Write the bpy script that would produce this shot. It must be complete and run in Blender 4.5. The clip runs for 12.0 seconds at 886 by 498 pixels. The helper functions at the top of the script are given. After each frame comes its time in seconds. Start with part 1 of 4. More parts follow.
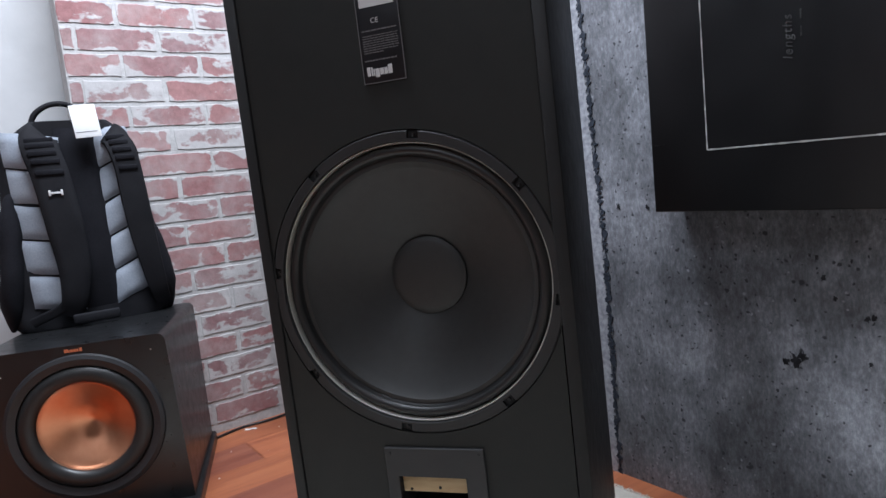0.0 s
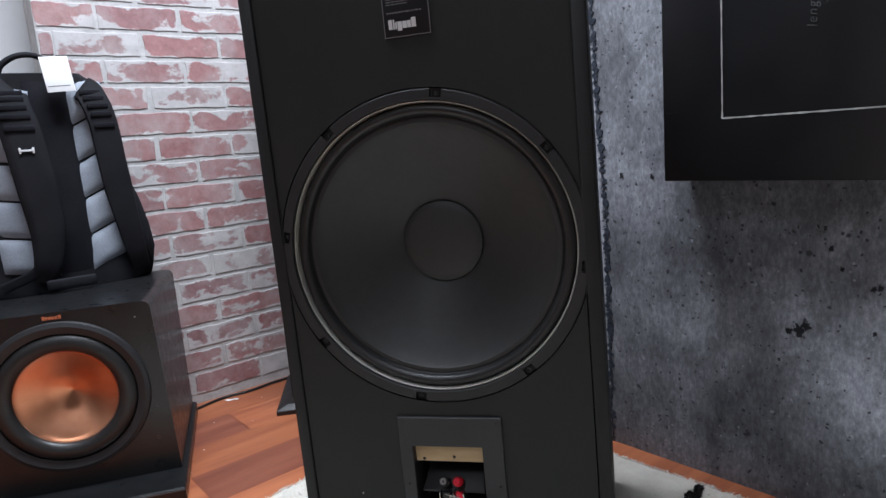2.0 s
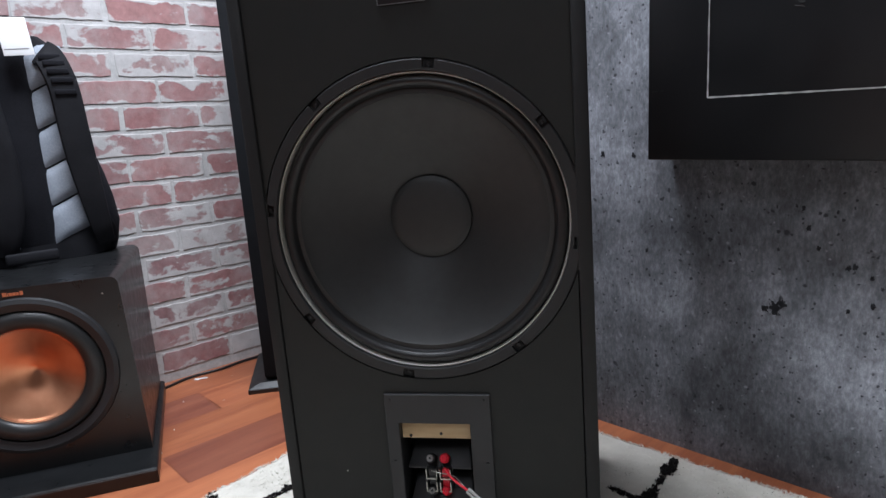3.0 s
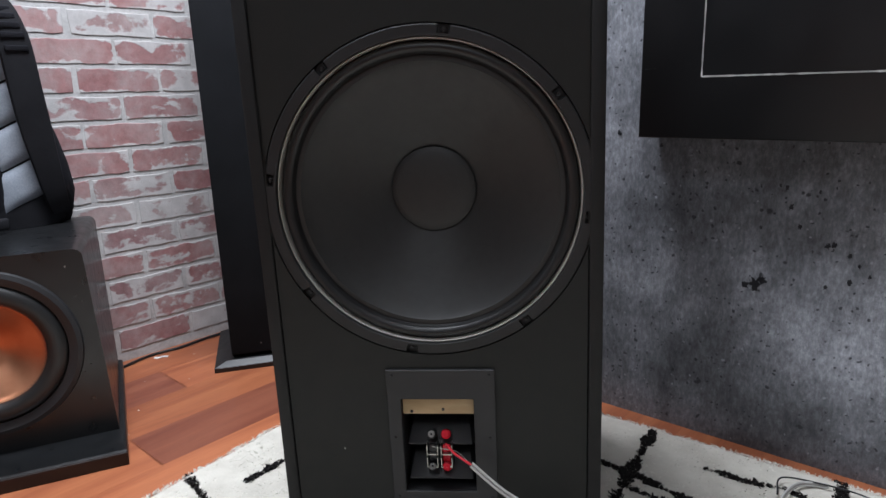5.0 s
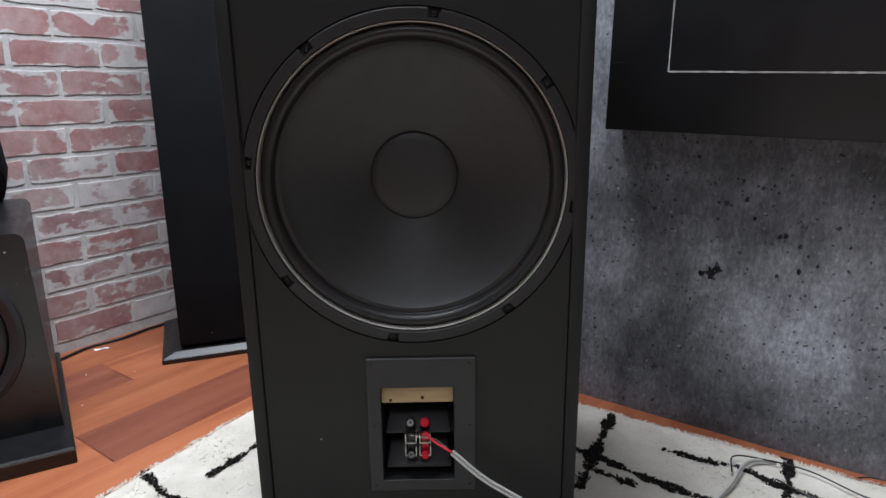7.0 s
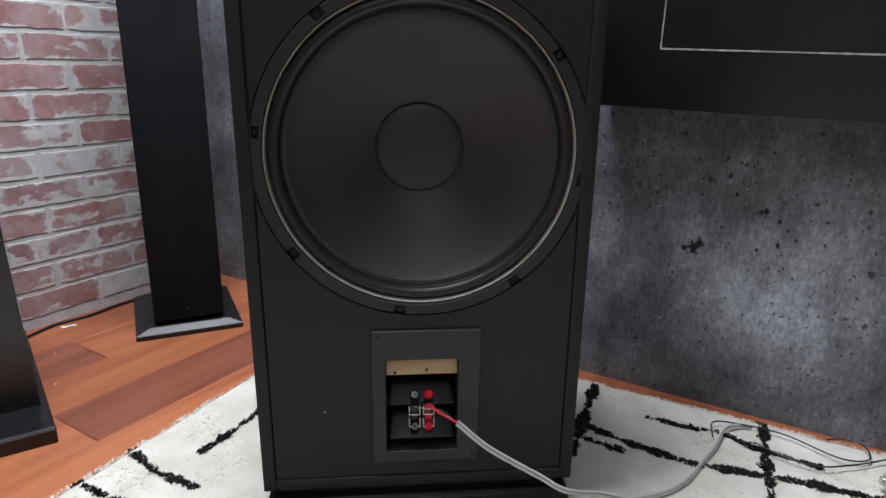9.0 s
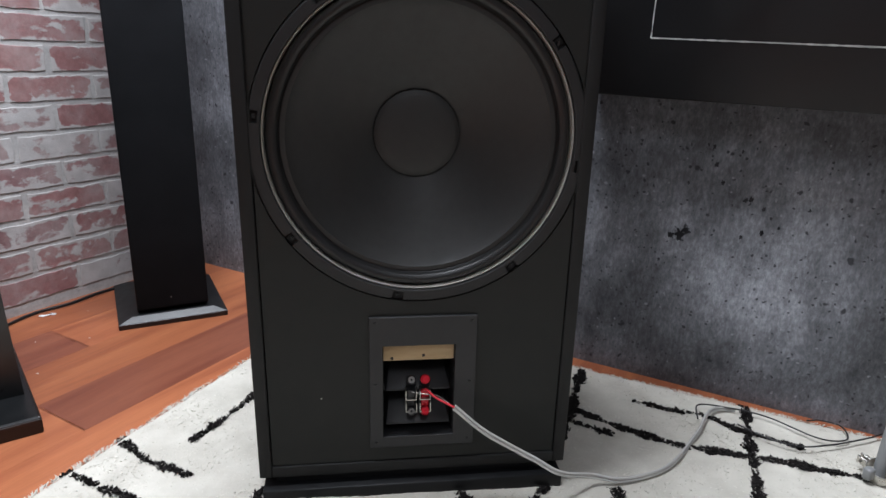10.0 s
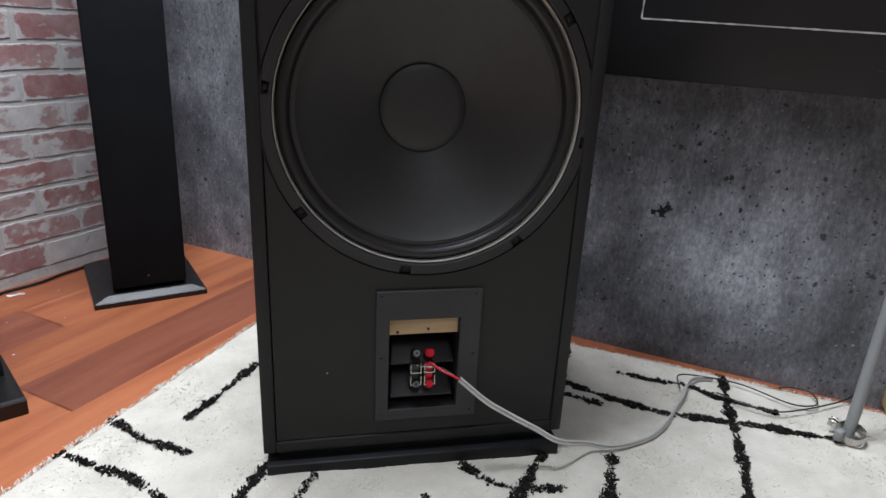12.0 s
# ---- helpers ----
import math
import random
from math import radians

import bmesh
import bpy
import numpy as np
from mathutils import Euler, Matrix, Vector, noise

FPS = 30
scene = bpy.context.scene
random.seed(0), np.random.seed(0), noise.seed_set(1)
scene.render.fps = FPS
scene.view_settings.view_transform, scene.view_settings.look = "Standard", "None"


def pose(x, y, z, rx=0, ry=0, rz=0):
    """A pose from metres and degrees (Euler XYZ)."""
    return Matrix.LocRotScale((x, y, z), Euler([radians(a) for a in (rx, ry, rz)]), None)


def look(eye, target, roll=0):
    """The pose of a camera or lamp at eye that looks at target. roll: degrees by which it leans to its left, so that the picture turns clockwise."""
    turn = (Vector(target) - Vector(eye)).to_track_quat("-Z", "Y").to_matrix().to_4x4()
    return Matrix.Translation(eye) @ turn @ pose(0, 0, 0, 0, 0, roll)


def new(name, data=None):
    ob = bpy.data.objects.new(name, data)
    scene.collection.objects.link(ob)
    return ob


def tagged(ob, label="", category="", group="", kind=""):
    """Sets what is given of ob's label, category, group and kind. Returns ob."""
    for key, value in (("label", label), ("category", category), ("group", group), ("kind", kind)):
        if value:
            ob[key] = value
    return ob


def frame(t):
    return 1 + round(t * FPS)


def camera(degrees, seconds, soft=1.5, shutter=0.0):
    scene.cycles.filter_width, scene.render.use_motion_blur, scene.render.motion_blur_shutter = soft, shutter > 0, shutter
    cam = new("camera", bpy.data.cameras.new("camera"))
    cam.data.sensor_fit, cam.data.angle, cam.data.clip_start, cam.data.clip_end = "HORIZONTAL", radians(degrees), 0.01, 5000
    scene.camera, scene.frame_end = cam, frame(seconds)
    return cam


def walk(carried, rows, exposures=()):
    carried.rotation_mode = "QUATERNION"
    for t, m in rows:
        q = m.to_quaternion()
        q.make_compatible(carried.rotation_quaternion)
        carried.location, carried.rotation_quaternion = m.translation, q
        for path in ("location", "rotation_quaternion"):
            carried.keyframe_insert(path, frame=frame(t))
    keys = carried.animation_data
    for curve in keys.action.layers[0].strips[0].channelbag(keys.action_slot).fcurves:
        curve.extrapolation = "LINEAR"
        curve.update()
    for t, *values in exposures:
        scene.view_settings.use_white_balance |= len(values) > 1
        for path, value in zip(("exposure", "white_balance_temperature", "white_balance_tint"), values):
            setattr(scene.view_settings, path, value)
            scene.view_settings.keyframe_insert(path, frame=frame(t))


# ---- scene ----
cam = camera(70.0, 12.0)
TONE = [(0, 0.0, 5850, 10), (2.5, 0.0, 5920, 10), (5.5, 0.0, 6060, 10), (7, 0.0, 6090, 10), (12, 0.0, 6090, 10)]
PATH = [
    (0, (0.041, 0.009, 0.608), (-0.008, 1.995, 0.373), -5.7),
    (0.5, (0.025, 0.014, 0.607), (-0.014, 1.997, 0.351), -5.6),
    (1, (0.005, 0.02, 0.604), (-0.003, 2.001, 0.329), -5.3),
    (1.5, (-0.013, 0.028, 0.603), (0.013, 2.005, 0.301), -4.9),
    (2, (-0.033, 0.035, 0.602), (0.037, 2.006, 0.27), -4.5),
    (2.5, (-0.051, 0.042, 0.598), (0.076, 2.004, 0.233), -4.0),
    (3, (-0.067, 0.049, 0.597), (0.119, 1.999, 0.194), -3.4),
    (5, (-0.146, 0.076, 0.591), (0.225, 1.983, 0.113), -1.6),
    (5.5, (-0.163, 0.082, 0.591), (0.263, 1.974, 0.103), -1.0),
    (6, (-0.177, 0.086, 0.59), (0.309, 1.963, 0.097), -0.5),
    (6.5, (-0.191, 0.092, 0.59), (0.347, 1.951, 0.085), -0.0),
    (7, (-0.205, 0.096, 0.589), (0.374, 1.94, 0.075), 0.4),
    (9, (-0.269, 0.117, 0.582), (0.451, 1.891, 0.002), 1.8),
    (9.5, (-0.283, 0.121, 0.581), (0.473, 1.875, -0.013), 2.2),
    (10, (-0.298, 0.125, 0.578), (0.497, 1.856, -0.031), 2.6),
    (10.5, (-0.314, 0.131, 0.575), (0.514, 1.842, -0.047), 3.0),
    (11, (-0.33, 0.135, 0.574), (0.538, 1.822, -0.061), 3.4),
    (11.5, (-0.347, 0.141, 0.571), (0.556, 1.804, -0.075), 3.8),
    (12, (-0.362, 0.145, 0.569), (0.562, 1.792, -0.088), 4.0),
]
walk(cam, [(t, look(eye, target, roll)) for t, eye, target, roll in PATH], exposures=TONE)

# ---------------------------------------------------------------- light
world = bpy.data.worlds.new("world")
scene.world = world
world.use_nodes = True
world.node_tree.nodes["Background"].inputs[0].default_value = (0.75, 0.85, 1.0, 1)
world.node_tree.nodes["Background"].inputs[1].default_value = 0.3
scene.view_settings.exposure = 0.0


def ceiling_lamp(name, x, y, z, w, d, watts, colour, rz=0.0):
    data = bpy.data.lights.new(name, "AREA")
    data.shape, data.size, data.size_y, data.energy, data.color = "RECTANGLE", w, d, watts, colour
    ob = new(name, data)
    ob.matrix_world = pose(x, y, z, 0, 0, rz)
    return ob


ceiling_lamp("ceiling_lamp_light", -0.27, 0.99, 2.36, 0.9, 0.45, 84, (0.95, 0.97, 1.0), 39.5)
ceiling_lamp("ceiling_lamp_light", -0.70, -1.00, 2.36, 0.9, 0.5, 14, (0.95, 0.97, 1.0), 39.5)


# ---------------------------------------------------------------- the two visible walls
CORNER = Vector((-0.2322, 1.8632, 0))
U = Vector((0.6247, -0.7809, 0))      # along the concrete wall, away from the corner
V = Vector((-0.8090, -0.5878, 0))     # along the brick wall, away from the corner
S0 = 1.2054                           # the point of the concrete wall below the hung board


# ---------------------------------------------------------------- materials
def material(name, colour, rough=0.6, metal=0.0, spec=0.5):
    m = bpy.data.materials.new(name)
    m.use_nodes = True
    b = m.node_tree.nodes["Principled BSDF"]
    b.inputs["Base Color"].default_value = (*colour, 1)
    b.inputs["Roughness"].default_value = rough
    b.inputs["Metallic"].default_value = metal
    b.inputs["Specular IOR Level"].default_value = spec
    return m


class Graph:
    """Short hand for wiring nodes of one material."""

    def __init__(self, m):
        self.t = m.node_tree
        self.b = self.t.nodes["Principled BSDF"]

    def node(self, kind, **values):
        n = self.t.nodes.new(kind)
        for key, value in values.items():
            n.inputs[key.replace("_", " ")].default_value = value
        return n

    def link(self, a, b):
        self.t.links.new(a, b)

    def coords(self, space="Object", scale=(1, 1, 1), rot=(0, 0, 0)):
        mp = self.t.nodes.new("ShaderNodeMapping")
        mp.inputs["Scale"].default_value = scale
        mp.inputs["Rotation"].default_value = rot
        if space == "World":
            self.link(self.t.nodes.new("ShaderNodeNewGeometry").outputs["Position"], mp.inputs["Vector"])
        else:
            self.link(self.t.nodes.new("ShaderNodeTexCoord").outputs[space], mp.inputs["Vector"])
        return mp.outputs["Vector"]

    def noise(self, vec, scale, detail=4.0, rough=0.55, dist=0.0):
        n = self.node("ShaderNodeTexNoise", Scale=scale, Detail=detail, Roughness=rough, Distortion=dist)
        self.link(vec, n.inputs["Vector"])
        return n.outputs["Fac"]

    def voronoi(self, vec, scale, feature="F1", randomness=1.0):
        n = self.node("ShaderNodeTexVoronoi", Scale=scale, Randomness=randomness)
        n.feature = feature
        self.link(vec, n.inputs["Vector"])
        return n

    def ramp(self, fac, *stops):
        n = self.t.nodes.new("ShaderNodeValToRGB")
        e = n.color_ramp.elements
        while len(e) < len(stops):
            e.new(0.5)
        for el, (p, c) in zip(e, stops):
            el.position = p
            el.color = (*c, 1) if isinstance(c, tuple) else (c, c, c, 1)
        self.link(fac, n.inputs["Fac"])
        return n.outputs["Color"]

    def math(self, op, a, b=0.0, c=None):
        n = self.t.nodes.new("ShaderNodeMath")
        n.operation = op
        for k, v in enumerate((a, b) if c is None else (a, b, c)):
            if isinstance(v, (int, float)):
                n.inputs[k].default_value = v
            else:
                self.link(v, n.inputs[k])
        return n.outputs[0]

    def mix(self, fac, a, b, mode="MIX"):
        n = self.t.nodes.new("ShaderNodeMix")
        n.data_type, n.blend_type = "RGBA", mode
        for sock, v in ((n.inputs[0], fac), (n.inputs[6], a), (n.inputs[7], b)):
            if isinstance(v, (int, float)):
                sock.default_value = v
            elif isinstance(v, tuple):
                sock.default_value = (*v, 1)
            else:
                self.link(v, sock)
        return n.outputs[2]

    def bump(self, height, strength=0.3, distance=0.002, chain=None):
        n = self.node("ShaderNodeBump", Strength=strength, Distance=distance)
        self.link(height, n.inputs["Height"])
        if chain:
            self.link(chain, n.inputs["Normal"])
        self.link(n.outputs["Normal"], self.b.inputs["Normal"])
        return n.outputs["Normal"]

    def colour(self, c):
        self.link(c, self.b.inputs["Base Color"])

    def rough(self, c):
        self.link(c, self.b.inputs["Roughness"])


def worn(name, dark, light, rough, scale=40.0, bump=0.15, spec=0.5, metal=0.0, stretch=(1, 1, 1), fine=600.0):
    """A plain finish with two scales of variation and a fine relief."""
    m = material(name, light, rough, metal, spec)
    g = Graph(m)
    vec = g.coords("Object", stretch)
    big, small = g.noise(vec, scale * 0.12, 4), g.noise(vec, fine, 2)
    g.colour(g.mix(g.ramp(big, (0.3, 0.0), (0.75, 1.0)), dark, light))
    g.rough(g.ramp(g.noise(vec, scale, 5), (0.25, max(rough - 0.08, 0.03)), (0.8, min(rough + 0.08, 1.0))))
    g.bump(small, bump, 0.0006)
    return m


def concrete_material():
    m = material("printed_concrete", (0.2, 0.2, 0.22), 0.6, 0, 0.35)
    g = Graph(m)
    vec = g.coords("World")
    tall = g.coords("World", (1, 1, 0.55))
    warp = g.node("ShaderNodeTexNoise", Scale=45.0, Detail=3.0)
    g.link(vec, warp.inputs["Vector"])
    wv = g.t.nodes.new("ShaderNodeVectorMath")
    wv.operation = "MULTIPLY_ADD"
    wv.inputs[1].default_value = (0.018, 0.018, 0.018)
    g.link(warp.outputs["Color"], wv.inputs[0])
    g.link(vec, wv.inputs[2])
    cloud = g.ramp(g.noise(vec, 4.0, 7, 0.62, 0.4), (0.30, (0.090, 0.093, 0.102)), (0.5, (0.170, 0.176, 0.194)), (0.70, (0.300, 0.310, 0.342)))
    mottle = g.ramp(g.noise(tall, 22, 8, 0.72), (0.28, 0.45), (0.5, 0.95), (0.72, 1.5))
    col = g.mix(0.8, cloud, mottle, "MULTIPLY")
    # grain of the print: short upright flecks, light and dark
    grain = g.ramp(g.noise(g.coords("World", (1, 1, 0.5)), 170, 5, 0.75), (0.30, 0.45), (0.5, 0.95), (0.68, 1.6))
    col = g.mix(0.75, col, grain, "MULTIPLY")
    # broad ragged patches, lighter and darker, at chosen spots of the wall
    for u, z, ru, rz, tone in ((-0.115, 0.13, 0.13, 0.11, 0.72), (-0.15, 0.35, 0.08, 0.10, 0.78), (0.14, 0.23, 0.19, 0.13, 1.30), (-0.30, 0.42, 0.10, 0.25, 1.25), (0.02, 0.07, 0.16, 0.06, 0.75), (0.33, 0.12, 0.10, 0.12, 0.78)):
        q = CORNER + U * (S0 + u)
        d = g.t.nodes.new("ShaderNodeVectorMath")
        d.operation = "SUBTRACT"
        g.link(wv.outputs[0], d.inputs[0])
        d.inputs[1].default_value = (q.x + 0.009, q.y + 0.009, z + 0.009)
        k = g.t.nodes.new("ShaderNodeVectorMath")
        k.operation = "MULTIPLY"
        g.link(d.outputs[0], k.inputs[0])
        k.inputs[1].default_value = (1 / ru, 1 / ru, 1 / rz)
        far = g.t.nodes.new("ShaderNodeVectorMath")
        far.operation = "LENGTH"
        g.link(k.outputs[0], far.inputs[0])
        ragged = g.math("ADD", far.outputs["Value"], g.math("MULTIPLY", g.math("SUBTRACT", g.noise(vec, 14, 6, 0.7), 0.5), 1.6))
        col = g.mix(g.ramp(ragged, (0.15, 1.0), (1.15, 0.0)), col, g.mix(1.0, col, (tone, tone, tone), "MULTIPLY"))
    for scale, size, thin in ((30.0, 0.0052, 0.74), (42.0, 0.0038, 0.58), (90.0, 0.0024, 0.42)):
        v = g.voronoi(wv.outputs[0], scale)
        pick = g.math("GREATER_THAN", g.math("FRACT", g.math("MULTIPLY", g.noise(v.outputs["Position"], 900.0, 0), 17.0)), thin)
        pit = g.math("MULTIPLY", g.ramp(v.outputs["Distance"], (size * scale * 0.6, 1.0), (size * scale, 0.0)), pick)
        col = g.mix(g.math("MULTIPLY", pit, 0.85), col, (0.026, 0.026, 0.031))
    for scale, reach, thin in ((26.0, 0.10, 0.56), (60.0, 0.16, 0.52)):
        v = g.voronoi(wv.outputs[0], scale)
        chip = g.math("MULTIPLY", g.ramp(v.outputs["Distance"], (reach * 0.5, 1.0), (reach, 0.0)), g.math("GREATER_THAN", g.noise(v.outputs["Position"], 700.0, 0), thin))
        col = g.mix(g.math("MULTIPLY", chip, 0.55), col, (0.40, 0.41, 0.45))
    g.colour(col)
    g.rough(g.ramp(grain, (0.2, 0.50), (0.9, 0.62)))
    g.bump(g.noise(tall, 90, 5), 0.12, 0.001)
    return m


def brick_material():
    m = material("whitewashed_brick", (0.4, 0.2, 0.18), 0.8, 0, 0.2)
    g = Graph(m)
    vec = g.coords("World")
    info = g.t.nodes.new("ShaderNodeObjectInfo").outputs["Random"]
    tone = g.ramp(info, (0.0, (0.31, 0.155, 0.155)), (0.35, (0.37, 0.20, 0.195)), (0.7, (0.285, 0.165, 0.17)), (1.0, (0.345, 0.23, 0.225)))
    tone = g.mix(0.6, tone, g.ramp(g.noise(vec, 60, 6, 0.65), (0.25, 0.6), (0.75, 1.35)), "MULTIPLY")
    hazy = g.mix(g.ramp(g.noise(vec, 12, 6, 0.65), (0.42, 0.0), (0.68, 0.52)), tone, (0.50, 0.455, 0.445))
    patch = g.math("ADD", g.noise(g.coords("World", (1, 1, 1.35)), 16, 5, 0.55, 0.3), g.math("MULTIPLY", g.math("SUBTRACT", info, 0.5), 0.13))
    axis = g.t.nodes.new("ShaderNodeVectorMath")
    axis.operation = "DOT_PRODUCT"
    axis.inputs[1].default_value = (-0.8090, -0.5878, 0.0)
    g.link(vec, axis.inputs[0])
    run = g.math("ADD", axis.outputs["Value"], 0.9073)
    patch = g.math("ADD", patch, g.ramp(run, (0.10, 0.070), (0.30, 0.058), (0.50, 0.015), (0.75, 0.0)))
    split = g.t.nodes.new("ShaderNodeSeparateXYZ")
    g.link(vec, split.inputs[0])
    patch = g.math("ADD", patch, g.ramp(split.outputs["Z"], (0.0, 0.050), (0.55, 0.0)))
    # the wash creeps in over the edges of each brick
    local = g.t.nodes.new("ShaderNodeSeparateXYZ")
    g.link(g.t.nodes.new("ShaderNodeTexCoord").outputs["Generated"], local.inputs[0])
    for axis_name, gain in (("Z", 0.16), ("X", 0.12)):
        off = g.math("ABSOLUTE", g.math("SUBTRACT", local.outputs[axis_name], 0.5))
        edge = g.ramp(off, (0.30 if axis_name == "Z" else 0.42, 0.0), (0.5, 1.0))
        patch = g.math("ADD", patch, g.math("MULTIPLY", edge, gain))
    wash = g.ramp(g.math("ADD", patch, g.math("MULTIPLY", g.math("SUBTRACT", g.noise(vec, 90, 4, 0.6), 0.5), 0.10)), (0.580, 0.0), (0.640, 0.92))
    white = g.ramp(g.noise(vec, 30, 5), (0.3, (0.47, 0.46, 0.455)), (0.7, (0.61, 0.60, 0.595)))
    g.colour(g.mix(wash, hazy, white))
    g.bump(g.noise(vec, 130, 6, 0.65), 0.35, 0.002, g.bump(wash, 0.3, 0.001))
    return m


def mortar_material():
    m = material("whitewashed_mortar", (0.5, 0.49, 0.48), 0.85, 0, 0.2)
    g = Graph(m)
    vec = g.coords("World")
    g.colour(g.mix(0.5, g.ramp(g.noise(vec, 24, 6), (0.3, (0.44, 0.43, 0.425)), (0.7, (0.60, 0.59, 0.58))), g.ramp(g.noise(vec, 160, 4), (0.3, 0.75), (0.7, 1.1)), "MULTIPLY"))
    g.bump(g.noise(vec, 120, 6, 0.7), 0.4, 0.002)
    return m


def plank_material():
    m = material("cherry_laminate", (0.35, 0.12, 0.05), 0.32, 0, 0.4)
    g = Graph(m)
    about = g.t.nodes.new("ShaderNodeObjectInfo")
    info, tint = about.outputs["Random"], about.outputs["Color"]
    shift = g.t.nodes.new("ShaderNodeVectorMath")
    shift.operation = "ADD"
    off = g.t.nodes.new("ShaderNodeCombineXYZ")
    g.link(g.math("MULTIPLY", info, 37.0), off.inputs[0])
    g.link(g.math("MULTIPLY", info, 11.0), off.inputs[1])
    g.link(g.coords("Object", (1.6, 22, 1)), shift.inputs[0])
    g.link(off.outputs[0], shift.inputs[1])
    grain = g.noise(shift.outputs[0], 1.0, 6, 0.58, 0.8)
    col = g.ramp(grain, (0.25, (0.20, 0.058, 0.029)), (0.48, (0.30, 0.098, 0.044)), (0.75, (0.40, 0.145, 0.062)))
    pores = g.ramp(g.noise(shift.outputs[0], 14, 4, 0.7), (0.3, 0.72), (0.6, 1.08))
    col = g.mix(0.45, col, pores, "MULTIPLY")
    col = g.mix(1.0, col, tint, "MULTIPLY")
    g.colour(col)
    g.rough(g.ramp(grain, (0.2, 0.30), (0.8, 0.42)))
    g.bump(pores, 0.06, 0.0006)
    return m


def fabric(name, dark, light, rough=0.9, weave=900.0, bump=0.4):
    m = material(name, light, rough, 0, 0.15)
    g = Graph(m)
    vec = g.coords("Object")
    w = g.noise(vec, weave, 2, 0.6)
    g.colour(g.mix(g.ramp(g.math("ADD", g.math("MULTIPLY", w, 0.5), g.math("MULTIPLY", g.noise(vec, 14, 5), 0.5)), (0.35, 0.0), (0.65, 1.0)), dark, light))
    g.bump(w, bump, 0.0008)
    return m


def pile_material(name, dark, light):
    m = material(name, light, 0.95, 0, 0.05)
    g = Graph(m)
    isl = g.t.nodes.new("ShaderNodeNewGeometry").outputs["Random Per Island"]
    vec = g.coords("World")
    fac = g.math("ADD", g.math("MULTIPLY", isl, 0.6), g.math("MULTIPLY", g.noise(vec, 18, 4), 0.5))
    g.colour(g.mix(g.ramp(fac, (0.2, 0.0), (0.8, 1.0)), dark, light))
    return m


def copper_material():
    m = material("spun_copper", (0.75, 0.33, 0.17), 0.24, 1.0)
    g = Graph(m)
    vec = g.coords("Object")
    g.colour(g.mix(g.ramp(g.noise(vec, 30, 4), (0.3, 0.0), (0.7, 1.0)), (0.76, 0.33, 0.175), (0.84, 0.40, 0.23)))
    g.rough(g.ramp(g.noise(vec, 40, 3), (0.3, 0.30), (0.7, 0.35)))
    b = g.b.inputs
    b["Anisotropic"].default_value = 0.75
    tan = g.t.nodes.new("ShaderNodeTangent")
    tan.direction_type, tan.axis = "RADIAL", "Y"
    g.link(tan.outputs[0], b["Tangent"])
    return m


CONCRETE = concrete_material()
BRICK, MORTAR = brick_material(), mortar_material()
PLASTER = worn("white_wall_paint", (0.47, 0.475, 0.48), (0.57, 0.575, 0.58), 0.7, 60, 0.3, 0.3, fine=180)
UNSEENWALL = worn("unseen_wall_grey", (0.10, 0.10, 0.105), (0.15, 0.15, 0.155), 0.7, 60, 0.3, 0.3, fine=180)
CEILING = worn("ceiling_paint", (0.72, 0.72, 0.71), (0.8, 0.8, 0.79), 0.85, 30, 0.2, 0.2, fine=120)
PLANK = plank_material()
UNDERLAY = material("underlay", (0.12, 0.045, 0.025), 0.9)
VINYL = worn("black_vinyl", (0.0150, 0.0150, 0.0152), (0.0205, 0.0205, 0.0205), 0.55, 50, 0.35, 0.25, fine=1100)
PANEL = worn("black_painted_board", (0.0140, 0.0149, 0.0137), (0.0205, 0.0214, 0.0200), 0.58, 30, 0.3, 0.3, fine=900)
GASKET = worn("black_gasket", (0.018, 0.018, 0.0182), (0.026, 0.026, 0.0265), 0.55, 60, 0.3, 0.4, fine=700)
RUBBER = worn("butyl_rubber", (0.012, 0.012, 0.012), (0.018, 0.018, 0.018), 0.42, 60, 0.1, 0.5)
CONE = worn("coated_paper_cone", (0.0165, 0.0172, 0.0164), (0.0235, 0.0242, 0.0232), 0.56, 90, 0.15, 0.62, fine=1000)
RIM = worn("pressed_steel_rim", (0.50, 0.49, 0.44), (0.70, 0.69, 0.62), 0.36, 90, 0.1, 0.5, 0.35)
STEEL = worn("zinc_steel", (0.42, 0.41, 0.38), (0.6, 0.58, 0.54), 0.3, 90, 0.1, 0.5, 1.0)
RED = material("red_plastic", (0.55, 0.015, 0.03), 0.25)
NOTCHSHADE = material("notch_shade_black", (0.004, 0.004, 0.0042), 0.7)
BLACKP = material("black_plastic", (0.012, 0.012, 0.013), 0.35)
SHEETP = worn("moulded_black_plastic", (0.0140, 0.0140, 0.0154), (0.0200, 0.0200, 0.0218), 0.50, 50, 0.2, 0.5)
RAWWOOD = worn("raw_particle_board", (0.44, 0.31, 0.17), (0.60, 0.45, 0.27), 0.8, 120, 0.5, 0.2, stretch=(1, 4, 4), fine=260)
STICKER = material("black_label", (0.010, 0.010, 0.012), 0.35)
INK = material("pale_print", (0.62, 0.62, 0.62), 0.6)
DIMINK = material("grey_print", (0.16, 0.155, 0.16), 0.6)
SATIN = worn("satin_black_ash", (0.006, 0.0065, 0.0072), (0.010, 0.0105, 0.012), 0.48, 40, 0.3, 0.3, stretch=(1, 1, 0.05), fine=400)
GRILLE = fabric("grille_cloth", (0.0065, 0.0072, 0.0085), (0.0125, 0.0132, 0.0155), 0.9, 1400, 0.5)
